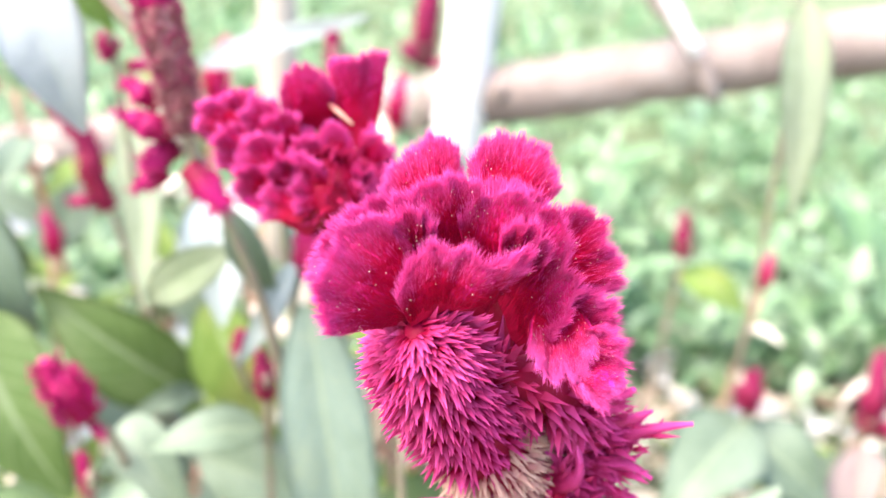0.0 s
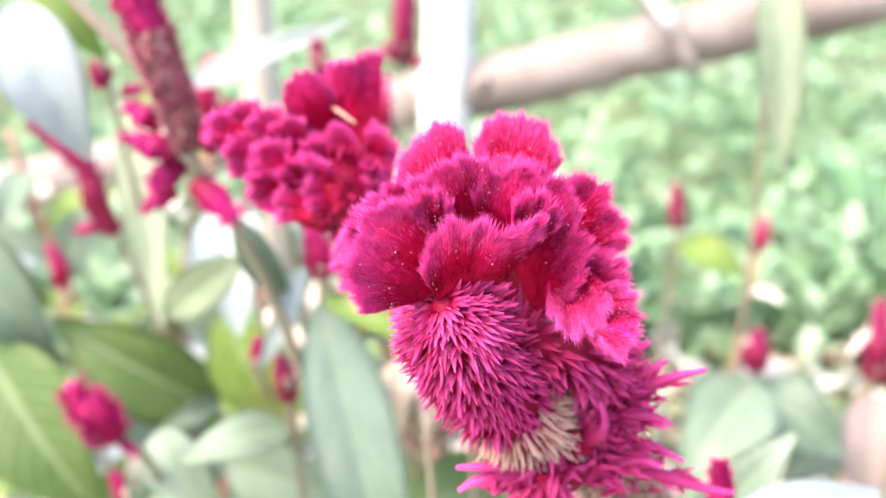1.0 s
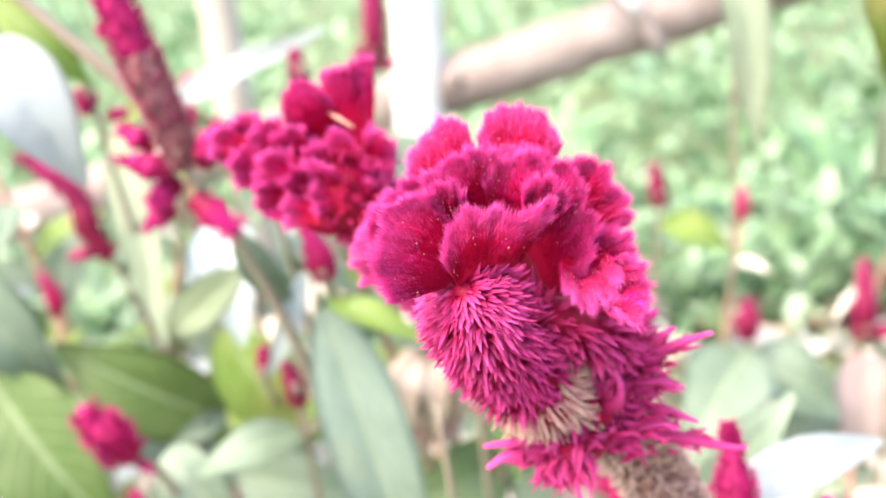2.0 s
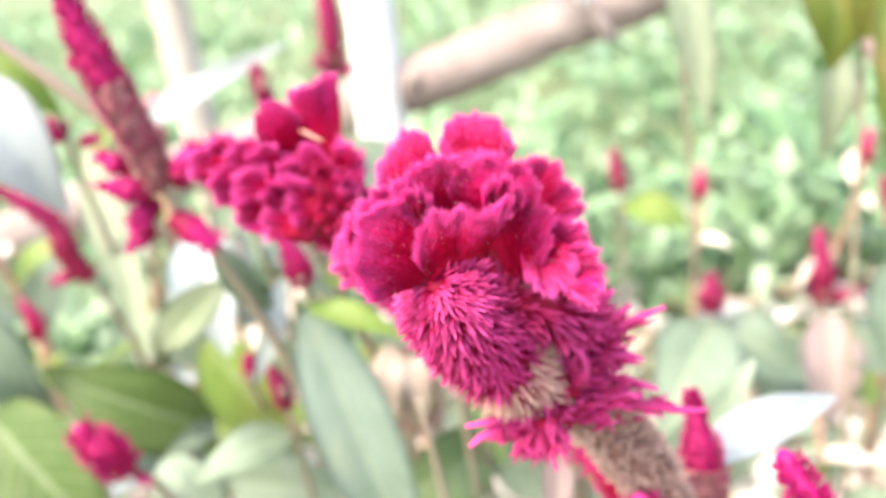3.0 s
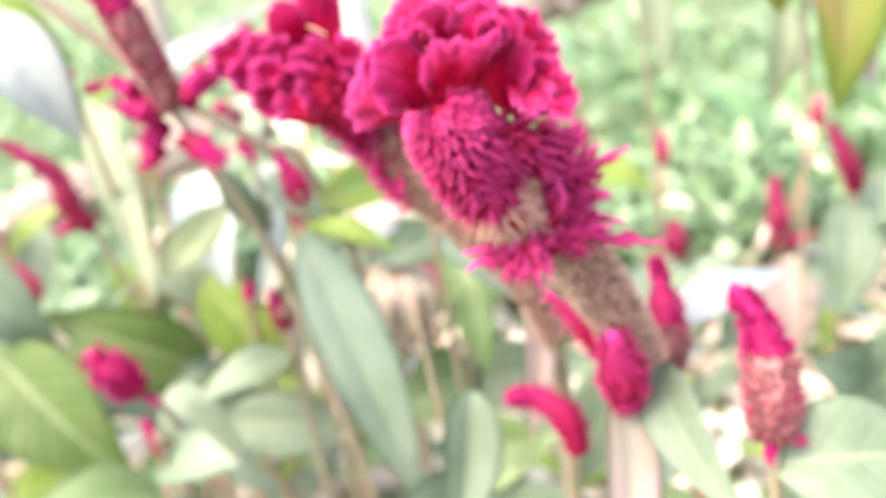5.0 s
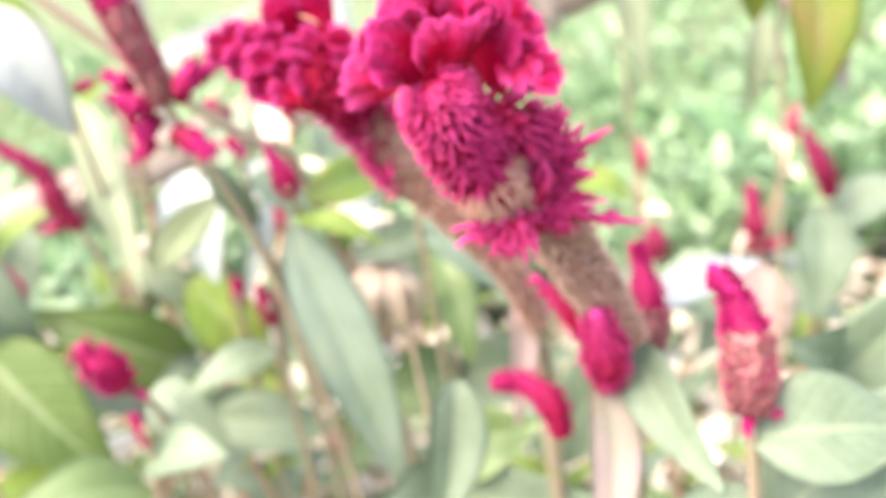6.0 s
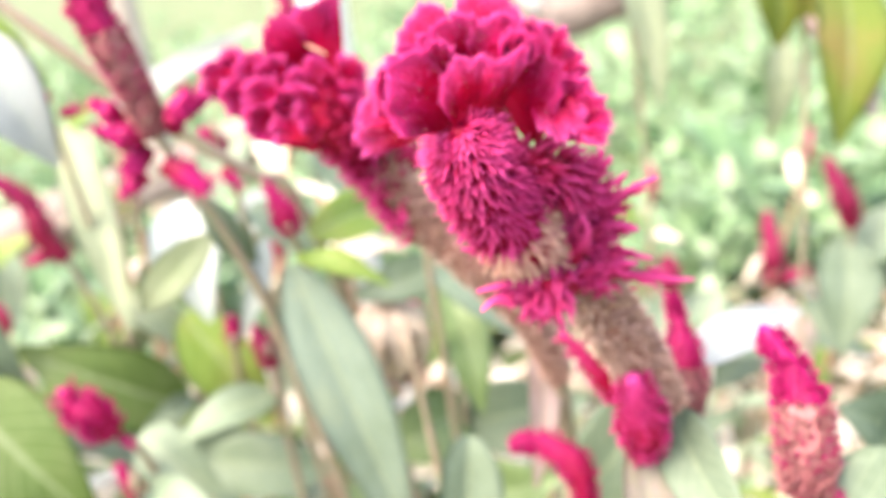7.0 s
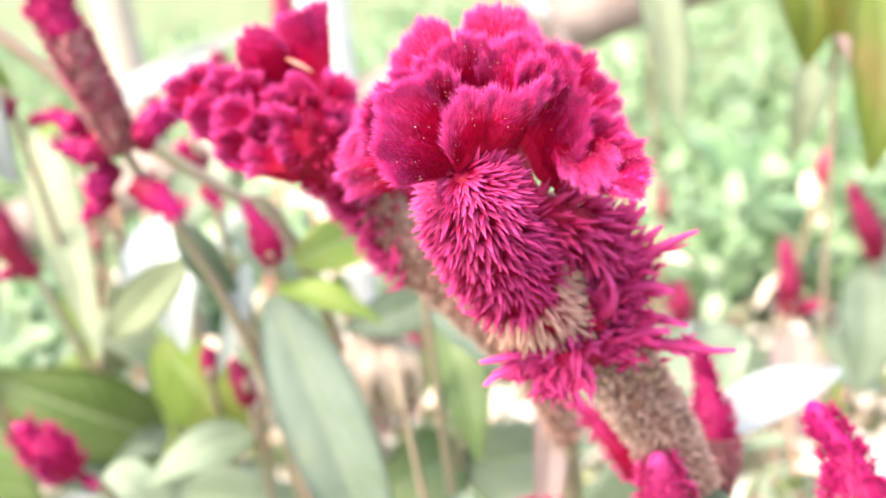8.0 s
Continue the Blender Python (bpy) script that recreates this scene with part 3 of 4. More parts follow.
    # fingers of the side crest and of the tuft under the neck, webbed together at their feet
    fingers = [((0.0345, 0.196, 0.6452), (0.0417, 0.193, 0.6541)), ((0.0347, 0.197, 0.643), (0.0446, 0.194, 0.6513)),
               ((0.0381, 0.2, 0.6379), (0.0497, 0.197, 0.6452)), ((0.0406, 0.203, 0.6327), (0.0583, 0.2, 0.6413)),
               ((0.0414, 0.203, 0.6287), (0.0534, 0.2, 0.6283)), ((0.0406, 0.204, 0.6226), (0.0565, 0.201, 0.6185)),
               ((0.0426, 0.205, 0.6159), (0.0675, 0.202, 0.6097)), ((0.0383, 0.2, 0.6138), (0.0508, 0.197, 0.6172)),
               ((0.0461, 0.206, 0.6289), (0.0509, 0.203, 0.638)), ((0.028, 0.199, 0.6177), (0.0073, 0.196, 0.6286)),
               ((0.0274, 0.197, 0.6167), (0.0093, 0.194, 0.6179)), ((0.0271, 0.196, 0.6152), (0.0097, 0.193, 0.6129)),
               ((0.0243, 0.192, 0.6165), (0.0211, 0.189, 0.6105)), ((0.0265, 0.19, 0.6171), (0.0273, 0.187, 0.6122)),
               ((0.022, 0.203, 0.6256), (0.0091, 0.2, 0.6314)), ((0.0359, 0.197, 0.6261), (0.0371, 0.194, 0.6355))]
    for k, (a, b) in enumerate(fingers):
        m = Made(o)
        a, b = np.array(a), np.array(b)
        b = b + (b - a) * 0.28
        d = b - a
        long = float(np.linalg.norm(d))
        bow = rng.normal(0, 0.0010, 3)
        tube(m, [a - d * 0.25, a, a * 0.6 + b * 0.4 + bow, a * 0.25 + b * 0.75 + bow, b], [0.0045, 0.0038, 0.0024, 0.0015, 0.0007], 18, 9, 0.25, 0.7, seed=k)
        n = 70
        f = rng.uniform(-0.3, 0.55, n)
        foot = a + d * f[:, None] + rng.normal(0, 0.0022, (n, 3)) * (1.1 - f[:, None])
        many(m, foot, d / long + rng.normal(0, 0.42, (n, 3)), rng.uniform(0.004, 0.0085, n), rng.uniform(0.0014, 0.0022, n), 0.3, rng.uniform(0.6, 1.0, n), 0.35)
        part("finger", m.mesh("finger", False), FLORET, plant, "slender crimson finger of the side crest")
    # the fuzzy brown spike
    low = neck[:3]
    m = Made(o)
    tube(m, low, [0.0075, 0.0092, 0.0088], 16, 16, 0.12)
    m.a = [0.1] * len(m.a)
    coat(m, low, [0.0078, 0.0096, 0.0090], 2400, rng, 0.0042, 0.0019, 0.55, jitter=0.3)
    part("spike", m.mesh("spike", False), HUSK, plant, "fuzzy brown seed spike")
    m = Made(o)
    tube(m, [(0.11, 0.30, -0.01), (0.098, 0.285, 0.2), (0.082, 0.25, 0.4), (0.074, 0.233, 0.5), (0.071, 0.229, 0.55)], [0.0055, 0.005, 0.0045, 0.0042, 0.004], 30, 10)
    part("stem", m.mesh("stem"), STEM, plant)
    bud(plant, [(0.066, 0.232, 0.530), (0.062, 0.222, 0.548), (0.0585, 0.218, 0.566)], [0.006, 0.0088, 0.004], FLORET, rng, 420, "pink side bud", size=0.0042)
    bud(plant, [(0.0874, 0.252, 0.522), (0.0904, 0.256, 0.538), (0.0923, 0.26, 0.5514), (0.0923, 0.266, 0.5644), (0.0916, 0.27, 0.5727)], [0.0045, 0.0085, 0.0075, 0.0028, 0.001], CRIMSON, rng, 480, "crimson pointed side bud over a brown base", brown=0.42)
    bud(plant, [(0.060, 0.240, 0.548), (0.052, 0.243, 0.560), (0.042, 0.248, 0.574)], [0.004, 0.0035, 0.0015], FLORET, rng, 160, "pink side bud")
    add_leaf(plant, (0.067, 0.240, 0.533), (0.045, 0.185, 0.468), 0.024, LEAF_PINK, "drooping pinkish leaf", face=(0.1, -0.9, 0.3))
    add_leaf(plant, (0.080, 0.240, 0.540), (0.092, 0.18, 0.505), 0.026, None, face=(-0.7, -0.5, 0.5))
    add_leaf(plant, (0.094, 0.275, 0.5382), (0.1613, 0.3, 0.5425), 0.020, LEAF_PALE, "pale leaf with glare painted into its colour", face=(0, -0.6, 0.8))


def bud(plant, line, radii, mat, rng, count, label, brown=0.0, size=0.0032):
    """A small flower spike: a tapered body clad in florets, its lower end faded to brown."""
    o = np.array(plant.location)
    m = Made(o)
    ends = [np.asarray(q, float) for q in line]
    tip = ends[-1] + unit(ends[-1] - ends[-2]) * radii[-1]
    whole, girth = [*ends, tip], [*[r * 0.9 for r in radii], radii[-1] * 0.2]
    tube(m, whole, girth, 14, 12, 0.15)
    fur(m, line, radii, count, rng, size, size * 0.36, 0.9, brown * 0.35, 1.0)
    top = part("bud", m.mesh("bud", False), mat, plant, label)
    if brown:
        m = Made(o)
        cut = [curve_at(line, brown * k / 5) for k in range(6)]
        wide = [float(np.interp(brown * k / 5, np.linspace(0, 1, len(radii)), radii)) for k in range(6)]
        tube(m, cut, [w * 1.0 for w in wide], 10, 12, 0.08)
        fur(m, cut, wide, count + 150, rng, size, size * 0.4, 0.4)
        part("faded_fringe", m.mesh("faded_fringe", False), ROSY, top, "fuzzy brown faded lower end")


build_main()


# ---- the second cockscomb, behind it ----
def build_second():
    rng = np.random.default_rng(21)
    o = np.array((0.07, 0.36, 0.0))
    plant = thing("cockscomb_plant", o, "magenta cockscomb with a torn funnel crest and fuzzy brown spike", "flower")
    c = np.array((-0.039, 0.2775, 0.675))
    body, hairs = Made(o), Made(o)

    def place(x, y, z):
        return local(c, HR, HU, HF, x, y, z)

    def velvet(base, rim, bulge=2.0, **kw):
        fold(body, hairs, rng, place, base, rim, bulge, **{"hair": 3000, "hair_wide": 0.24, "thick": 1.7, "nu": 40, "nv": 14, **kw})

    # flaring funnel, its rolled neighbour and the tongue between them
    velvet([(6, 2, -8), (11, 0, -5), (16, 2, -8)], [(3.5, 24.5, -7), (8, 22.5, -1), (13, 24.5, 1), (20, 25.8, -5)], -1.5, waves=1.2, ruffle=1.2)
    velvet([(5, 6, -10), (11, 6, -12), (16, 4, -9)], [(3, 24, -9), (9, 25, -13), (15, 25.5, -12), (20.5, 25.5, -6)], -0.5, waves=1.2)
    velvet([(-5, 6, -8), (0, 5, -6), (5, 7, -8)], [(-9.5, 11, -4), (-8.5, 17.5, -1), (-4, 21.5, 0), (1.5, 20.5, -1), (5.5, 15, -4)], 4.0, waves=1.0, ruffle=0.5)
    velvet([(7, -10, -4), (9, -9, -3), (12, -9, -4)], [(2.5, 0, -1), (4.5, 5, 0), (8.5, 4, 0), (12, -3, -1)], 2.0, waves=0.8, ruffle=0.4)
    # torn outer folds
    velvet([(-1, -22, -6), (3, -16, -9), (6, -8, -10)], [(-27, -3, -8), (-32, 7, -6), (-28, 11.5, -8), (-23, 14, -8), (-18, 10, -6), (-13.5, 10, -5), (-8, 8, -5)], -2.5, waves=5.0, ruffle=2.0, hair=2400)
    velvet([(-2, -26, -2), (2, -22, -1), (6, -17, -1)], [(-18, -17, -5), (-25, -6, -3), (-22, -2, -1), (-15, -1, 0), (-9, -3, 1), (-4, -8, 1)], 1.5, waves=4.5, ruffle=2.0, hair=2000)
    # small curled lobes crowded along the torn edge
    for x, y, z, r in ((-28, 7, -1, 5.0), (-22, 10, -2, 4.5), (-15, 6.5, 0, 5.0), (-9, 4, 1, 4.5), (-22, -1, 2, 5.5), (-14, -4, 4, 5.5), (-17, -11, 2, 5.0), (-7, -9, 5, 5.0), (-9, -17, 3, 5.0), (0, -14, 5, 4.5), (-2, -3, 3, 4.0), (14, -9, 1, 4.5), (17, -2, -1, 4.5), (12, -16, 2, 4.5)):
        grow = unit((x - 6 + rng.normal(0, 3), y + 20 + rng.normal(0, 3), 4.0 + rng.normal(0, 6)))
        side = unit(np.cross(grow, (rng.normal(0, 0.35), rng.normal(0, 0.35), 1.0)))
        mid = np.array((x, y, z), float)
        velvet([mid - grow * r * 1.5 + side * r * q for q in (-0.5, 0.0, 0.5)], [mid + r * (grow * math.cos(a) + side * math.sin(a)) + (0, 0, 0.5 * r * math.cos(2 * a)) for a in (-1.5, -0.8, 0.0, 0.8, 1.5)], rng.uniform(-1.2, 0.8), waves=2.5, ruffle=1.5, thick=1.0, hair=1600, hair_wide=0.26, nu=28, nv=10)
    velvet([(7, -19, -2), (10, -15, -4), (12, -10, -6)], [(15, 5, -7), (19, 1, -5), (21, -5, -3), (19.5, -11, -3), (16, -17, -3)], 2.4, waves=2.2, ruffle=1.0)
    velvet([(3, -7, -8), (5, -4, -9), (7, -1, -9)], [(-8, 1, -5), (-7, 8, -4), (-3, 5, -2), (2, 3, -2), (4, 6, -4)], 1.5, waves=2.0, ruffle=1.2)
    velvet([(3, -20, 2), (6, -18, 3), (9, -16, 2)], [(-5, -10, 6), (-4, -4, 6), (1, -5, 7), (5, -9, 6)], 2.0, waves=2.0, ruffle=1.0)
    velvet([(-6, -10, -5), (-4, -6, -6), (-2, -2, -8)], [(-20, -8, 0), (-21, -2, 1), (-17, 4, 0), (-12, 6, -2), (-7, 4, -4)], 2.0, waves=2.4, ruffle=1.4)
    part("crest", body.mesh("crest"), CREST, plant, "ruffled magenta crest with torn lobes")
    tagged(part("crest_fuzz", hairs.mesh("crest_fuzz", False), BRISTLE, plant), kind="stuff")
    m = Made(o)
    tube(m, [place(3, 13, -2), place(7, 9.5, 0), place(11, 6, 0)], [0.0006, 0.0013, 0.0006], 8, 8, 0.3, 0.5)
    part("dry_bract", m.mesh("dry_bract"), STRAW, plant, "pale dry bract caught in the crest")
    line = [(0.024, 0.300, 0.581), (-0.003, 0.294, 0.615), (-0.017, 0.291, 0.642), local(c, HR, HU, HF, 6, -15, -3), local(c, HR, HU, HF, 3, -4, -4), local(c, HR, HU, HF, 2, 6, -4)]
    m = Made(o)
    tube(m, line[2:], [0.008, 0.0105, 0.008, 0.001], 14, 14, 0.15)
    m.a = [0.0] * len(m.a)
    coat(m, [line[1], *line[2:]], [0.0075, 0.0085, 0.011, 0.009, 0.001], 800, rng, 0.0060, 0.0018, 0.3, 0.12, 0.75, tip=0.7)
    tagged(part("floret_coat", m.mesh("floret_coat", False), FLORET, plant, "pointed magenta florets"), kind="stuff")
    m = Made(o)
    low = [(0.055, 0.318, 0.520), (0.043, 0.309, 0.552), *line[:3]]
    tube(m, low, [0.0055, 0.0066, 0.0075, 0.0082, 0.0078], 18, 14, 0.12)
    m.a = [0.1] * len(m.a)
    coat(m, low, [0.0055, 0.0066, 0.0075, 0.0082, 0.0078], 1900, rng, 0.0036, 0.0018, 0.5, jitter=0.3)
    part("spike", m.mesh("spike", False), HUSK, plant, "fuzzy brown seed spike")
    m = Made(o)
    for _ in range(190):
        k = rng.uniform(0.0, 1.0)
        c0 = curve_at([(-0.001, 0.292, 0.612), (-0.012, 0.290, 0.632), (-0.024, 0.284, 0.652)], k)
        w = unit(np.array((-0.75, -0.25, -0.6)) + rng.normal(0, 0.45, 3))
        floret(m, c0 + w * 0.0075, unit(w + np.array((-0.3, 0, 0.3))), 0.0075 * rng.uniform(0.7, 1.3), 0.0024)
    tagged(part("fringe", m.mesh("fringe", False), FLORET, plant, "crimson fringe down one side of the spike"), kind="stuff")
    m = Made(o)
    tube(m, [(0.07, 0.36, -0.01), (0.065, 0.35, 0.3), (0.06, 0.333, 0.46), (0.055, 0.318, 0.525)], [0.005, 0.005, 0.0045, 0.004], 24, 10)
    part("stem", m.mesh("stem"), STEM, plant)
    bud(plant, [(0.052, 0.268, 0.485), (0.050, 0.275, 0.500), (0.038, 0.284, 0.5085), (0.026, 0.287, 0.5085)], [0.004, 0.0075, 0.005, 0.0025], CRIMSON, rng, 380, "curled crimson side bud")
    add_leaf(plant, (0.052, 0.338, 0.535), (0.038, 0.31, 0.470), 0.016, LEAF_PINK, "limp pinkish leaf", face=(0.1, -0.9, 0.3))
    add_leaf(plant, (0.06, 0.35, 0.42), (0.15, 0.36, 0.53), 0.045, None, face=(0, -0.7, 0.6))


build_second()


# ---- slim spikes with leaves ----
def slim(base, line, radii, label, stem_from, leaves=(), brown=0.5, count=500, size=0.004, tufts=(), mat=None, stem_r=0.0028, seed=1, name="cockscomb_plant", group="young cockscombs"):
    rng = np.random.default_rng(seed)
    o = np.array(base)
    plant = thing(name, o, label, "flower", group)
    m = Made(o)
    b, f = np.array(base, float), np.array(line[0], float)
    via = [np.array(q, float) for q in stem_from]
    tube(m, [b - (0, 0, 0.01), *via, f, f + unit(np.array(line[1]) - f) * 0.004], [stem_r * 1.3, *[stem_r] * len(via), stem_r * 0.8, stem_r * 0.8], 24, 8)
    part("stem", m.mesh("stem"), STEM, plant)
    bud(plant, line, radii, mat or CRIMSON, rng, count, "magenta flower spike", brown, size)
    for a, d, s in tufts:
        m = Made(o)
        a, d = np.array(a, float), unit(d)
        tube(m, [a, a + d * s * 0.4, a + d * s * 0.8], [s * 0.18, s * 0.24, s * 0.05], 6, 8, 0.3)
        for _ in range(60):
            k = rng.uniform(0, 0.7)
            floret(m, a + d * s * k, unit(d * 0.8 + rng.normal(0, 0.6, 3)), s * 0.35, s * 0.07)
        part("side_tuft", m.mesh("side_tuft", False), mat or CRIMSON, plant)
    for lf in leaves:
        kw = dict(lf[4]) if len(lf) > 4 else {}
        add_leaf(plant, lf[0], lf[1], lf[2], lf[3], **kw)
    return plant


CAM = (0.05, -0.9, 0.4)
# tall spike at the left with the tufts round its foot
slim((-0.03, 0.47, 0.0), [(-0.111, 0.392, 0.640), (-0.120, 0.398, 0.668), (-0.131, 0.402, 0.70), (-0.140, 0.405, 0.735)], [0.0055, 0.0072, 0.009, 0.003], "tall magenta flower spike fading to brown over pink tufts",
     [(-0.045, 0.46, 0.3), (-0.075, 0.43, 0.52)],
     [((-0.10, 0.42, 0.60), (-0.08, 0.44, 0.55), 0.018, LEAF, {"face": (0, -0.95, 0.3)}), ((-0.10, 0.42, 0.58), (-0.15, 0.46, 0.53), 0.024, LEAF_DIM, {"face": (0, -0.95, 0.3)})], 0.55, 700, 0.0042,
     [((-0.106, 0.395, 0.642), (0.5, -0.2, 0.7), 0.028), ((-0.118, 0.393, 0.640), (-0.8, -0.3, 0.3), 0.026), ((-0.110, 0.393, 0.626), (0.7, -0.3, -0.5), 0.030), ((-0.118, 0.40, 0.632), (-0.5, -0.6, -0.3), 0.024), ((-0.100, 0.40, 0.648), (0.9, 0.0, 0.5), 0.024), ((-0.126, 0.40, 0.648), (-0.7, -0.2, 0.6), 0.022), ((-0.120, 0.395, 0.622), (-0.7, -0.2, -0.4), 0.020)], seed=31)
# hooked spike
slim((-0.16, 0.66, 0.0), [(-0.222, 0.597, 0.525), (-0.235, 0.600, 0.545), (-0.240, 0.605, 0.565), (-0.255, 0.603, 0.583), (-0.272, 0.601, 0.597)], [0.006, 0.009, 0.008, 0.0055, 0.002], "slender crimson spike bent over like a hook",
     [(-0.18, 0.65, 0.25), (-0.205, 0.61, 0.45)], [((-0.20, 0.615, 0.44), (-0.17, 0.58, 0.52), 0.024, LEAF_DIM, {"face": (0.5, -0.8, 0.3)}), ((-0.18, 0.65, 0.3), (-0.27, 0.56, 0.42), 0.06, LEAF)], 0.0, 360, 0.004, [((-0.232, 0.597, 0.53), (-0.8, -0.2, -0.1), 0.02)], mat=DUSK, seed=32)
# bud with the broad grey-green leaf under it
slim((-0.01, 0.50, 0.0), [(-0.058, 0.407, 0.578), (-0.060, 0.409, 0.588), (-0.067, 0.413, 0.607)], [0.004, 0.0075, 0.0012], "small pink bud above a broad grey-green leaf",
     [(-0.02, 0.48, 0.3), (-0.045, 0.450, 0.5)], [((-0.062, 0.425, 0.556), (-0.018, 0.395, 0.385), 0.046, LEAF_SAGE, {"face": (0.1, -0.9, 0.35), "droop": 0.06}), ((-0.074, 0.444, 0.567), (-0.095, 0.428, 0.517), 0.013, LEAF_GREY, {"face": (0.3, -0.9, 0.3)}), ((-0.058, 0.41, 0.565), (-0.012, 0.40, 0.545), 0.016, LEAF_YELLOW)], 0.0, 240, 0.003, seed=33)
# low bud at the left and the leaves about it
slim((-0.12, 0.55, 0.0), [(-0.177, 0.445, 0.464), (-0.187, 0.446, 0.476), (-0.200, 0.449, 0.491)], [0.007, 0.0105, 0.005], "short pink cockscomb bud low among broad leaves",
     [(-0.13, 0.53, 0.2), (-0.165, 0.47, 0.42)], [((-0.149, 0.543, 0.431), (-0.177, 0.510, 0.431), 0.018, LEAF, {"face": CAM}), ((-0.175, 0.491, 0.437), (-0.125, 0.458, 0.404), 0.04, LEAF, {"face": CAM})], 0.0, 170, 0.0075, [((-0.176, 0.445, 0.463), (0.7, -0.2, -0.6), 0.014)], seed=34)
# broad leaves in the middle distance
slim((-0.10, 0.72, 0.0), [(-0.105, 0.47, 0.495), (-0.104, 0.472, 0.503), (-0.104, 0.474, 0.512)], [0.003, 0.005, 0.002], "small crimson bud above broad yellow-green leaves",
     [(-0.12, 0.70, 0.2), (-0.12, 0.60, 0.38)], [((-0.145, 0.551, 0.489), (-0.097, 0.540, 0.409), 0.050, LEAF_YELLOW, {"face": CAM, "fold": 0.35}), ((-0.158, 0.575, 0.409), (-0.263, 0.573, 0.475), 0.062, LEAF_GREEN, {"face": CAM, "fold": 0.3}), ((-0.180, 0.600, 0.361), (-0.100, 0.613, 0.354), 0.036, LEAF, {"face": CAM}), ((-0.154, 0.574, 0.366), (-0.060, 0.573, 0.342), 0.05, LEAF, {"face": CAM})], 0.0, 160, 0.003, seed=35)
# spike nearest on the right, with its leaves
slim((0.15, 0.22, 0.0), [(0.104, 0.183, 0.534), (0.106, 0.187, 0.545), (0.108, 0.195, 0.560), (0.1075, 0.202, 0.570), (0.103, 0.2095, 0.580)], [0.0068, 0.0092, 0.0088, 0.0050, 0.0042], "small pink cockscomb fading to brown at its foot",
     [(0.14, 0.21, 0.25), (0.11, 0.185, 0.45), (0.104, 0.181, 0.52)], [((0.104, 0.182, 0.525), (0.165, 0.175, 0.520), 0.045, LEAF, {"face": (0, -0.7, 0.7)}), ((0.106, 0.183, 0.50), (0.06, 0.15, 0.47), 0.045, LEAF), ((0.11, 0.185, 0.48), (0.19, 0.20, 0.52), 0.05, LEAF)], 0.5, 480, 0.0036, [((0.104, 0.183, 0.537), (-0.3, -0.5, -0.8), 0.012), ((0.106, 0.183, 0.538), (0.7, -0.4, -0.4), 0.012)], seed=36)
# spikes farther off on the right
slim((0.40, 0.75, 0.0), [(0.385, 0.650, 0.440), (0.379, 0.652, 0.465), (0.369, 0.665, 0.496)], [0.006, 0.009, 0.003], "dusky crimson spike with a grey leaf behind it", [(0.395, 0.70, 0.25)], [((0.385, 0.66, 0.43), (0.36, 0.62, 0.34), 0.06, LEAF), ((0.39, 0.67, 0.40), (0.46, 0.62, 0.45), 0.06, LEAF)], 0.0, 260, 0.005, mat=DUSK, seed=37)
slim((0.36, 0.84, 0.0), [(0.346, 0.712, 0.372), (0.348, 0.720, 0.40), (0.350, 0.734, 0.432)], [0.007, 0.010, 0.003], "dusky crimson spike over flushed leaves", [(0.355, 0.78, 0.2)], [((0.346, 0.71, 0.36), (0.34, 0.68, 0.27), 0.06, LEAF_PINK), ((0.35, 0.72, 0.34), (0.42, 0.68, 0.30), 0.06, LEAF), ((0.35, 0.72, 0.33), (0.28, 0.70, 0.28), 0.06, LEAF)], 0.0, 260, 0.005, [((0.352, 0.712, 0.375), (0.9, -0.2, 0.3), 0.03)], mat=DUSK, seed=38)
slim((0.24, 0.78, 0.0), [(0.238, 0.684, 0.392), (0.239, 0.687, 0.405), (0.240, 0.692, 0.422)], [0.006, 0.0095, 0.002], "small crimson bud above a grey-green leaf", [(0.24, 0.73, 0.2)], [((0.238, 0.68, 0.385), (0.17, 0.60, 0.34), 0.075, LEAF), ((0.238, 0.69, 0.37), (0.31, 0.66, 0.33), 0.07, LEAF)], 0.0, 200, 0.005, mat=DUSK, seed=39)
slim((0.23, 1.03, 0.0), [(0.227, 0.940, 0.418), (0.225, 0.945, 0.437), (0.222, 0.950, 0.460)], [0.006, 0.0085, 0.003], "lone pink spike standing in the weeds", [(0.228, 0.98, 0.2)], [((0.228, 0.94, 0.40), (0.30, 0.93, 0.37), 0.05, LEAF_YELLOW)], 0.0, 160, 0.005, mat=DUSK, seed=40)


# ---- more leaves, stems and small things between the flowers ----
def loose_leaf_plant(base, stem_line, leaves, label, group="leafy shoots", stem_mat=None, r=0.0022):
    """A leafy shoot: a stem and its leaves."""
    o = np.array(base, float)
    plant = thing("leafy_shoot", o, label, "plant", group)
    m = Made(o)
    tube(m, [o - (0, 0, 0.01), *stem_line], [r * 1.3, *[r] * (len(stem_line) - 1), r * 0.6], 22, 8)
    part("stem", m.mesh("stem"), stem_mat or STEM, plant)
    for lf in leaves:
        add_leaf(plant, lf[0], lf[1], lf[2], lf[3], **(lf[4] if len(lf) > 4 else {}))
    return plant


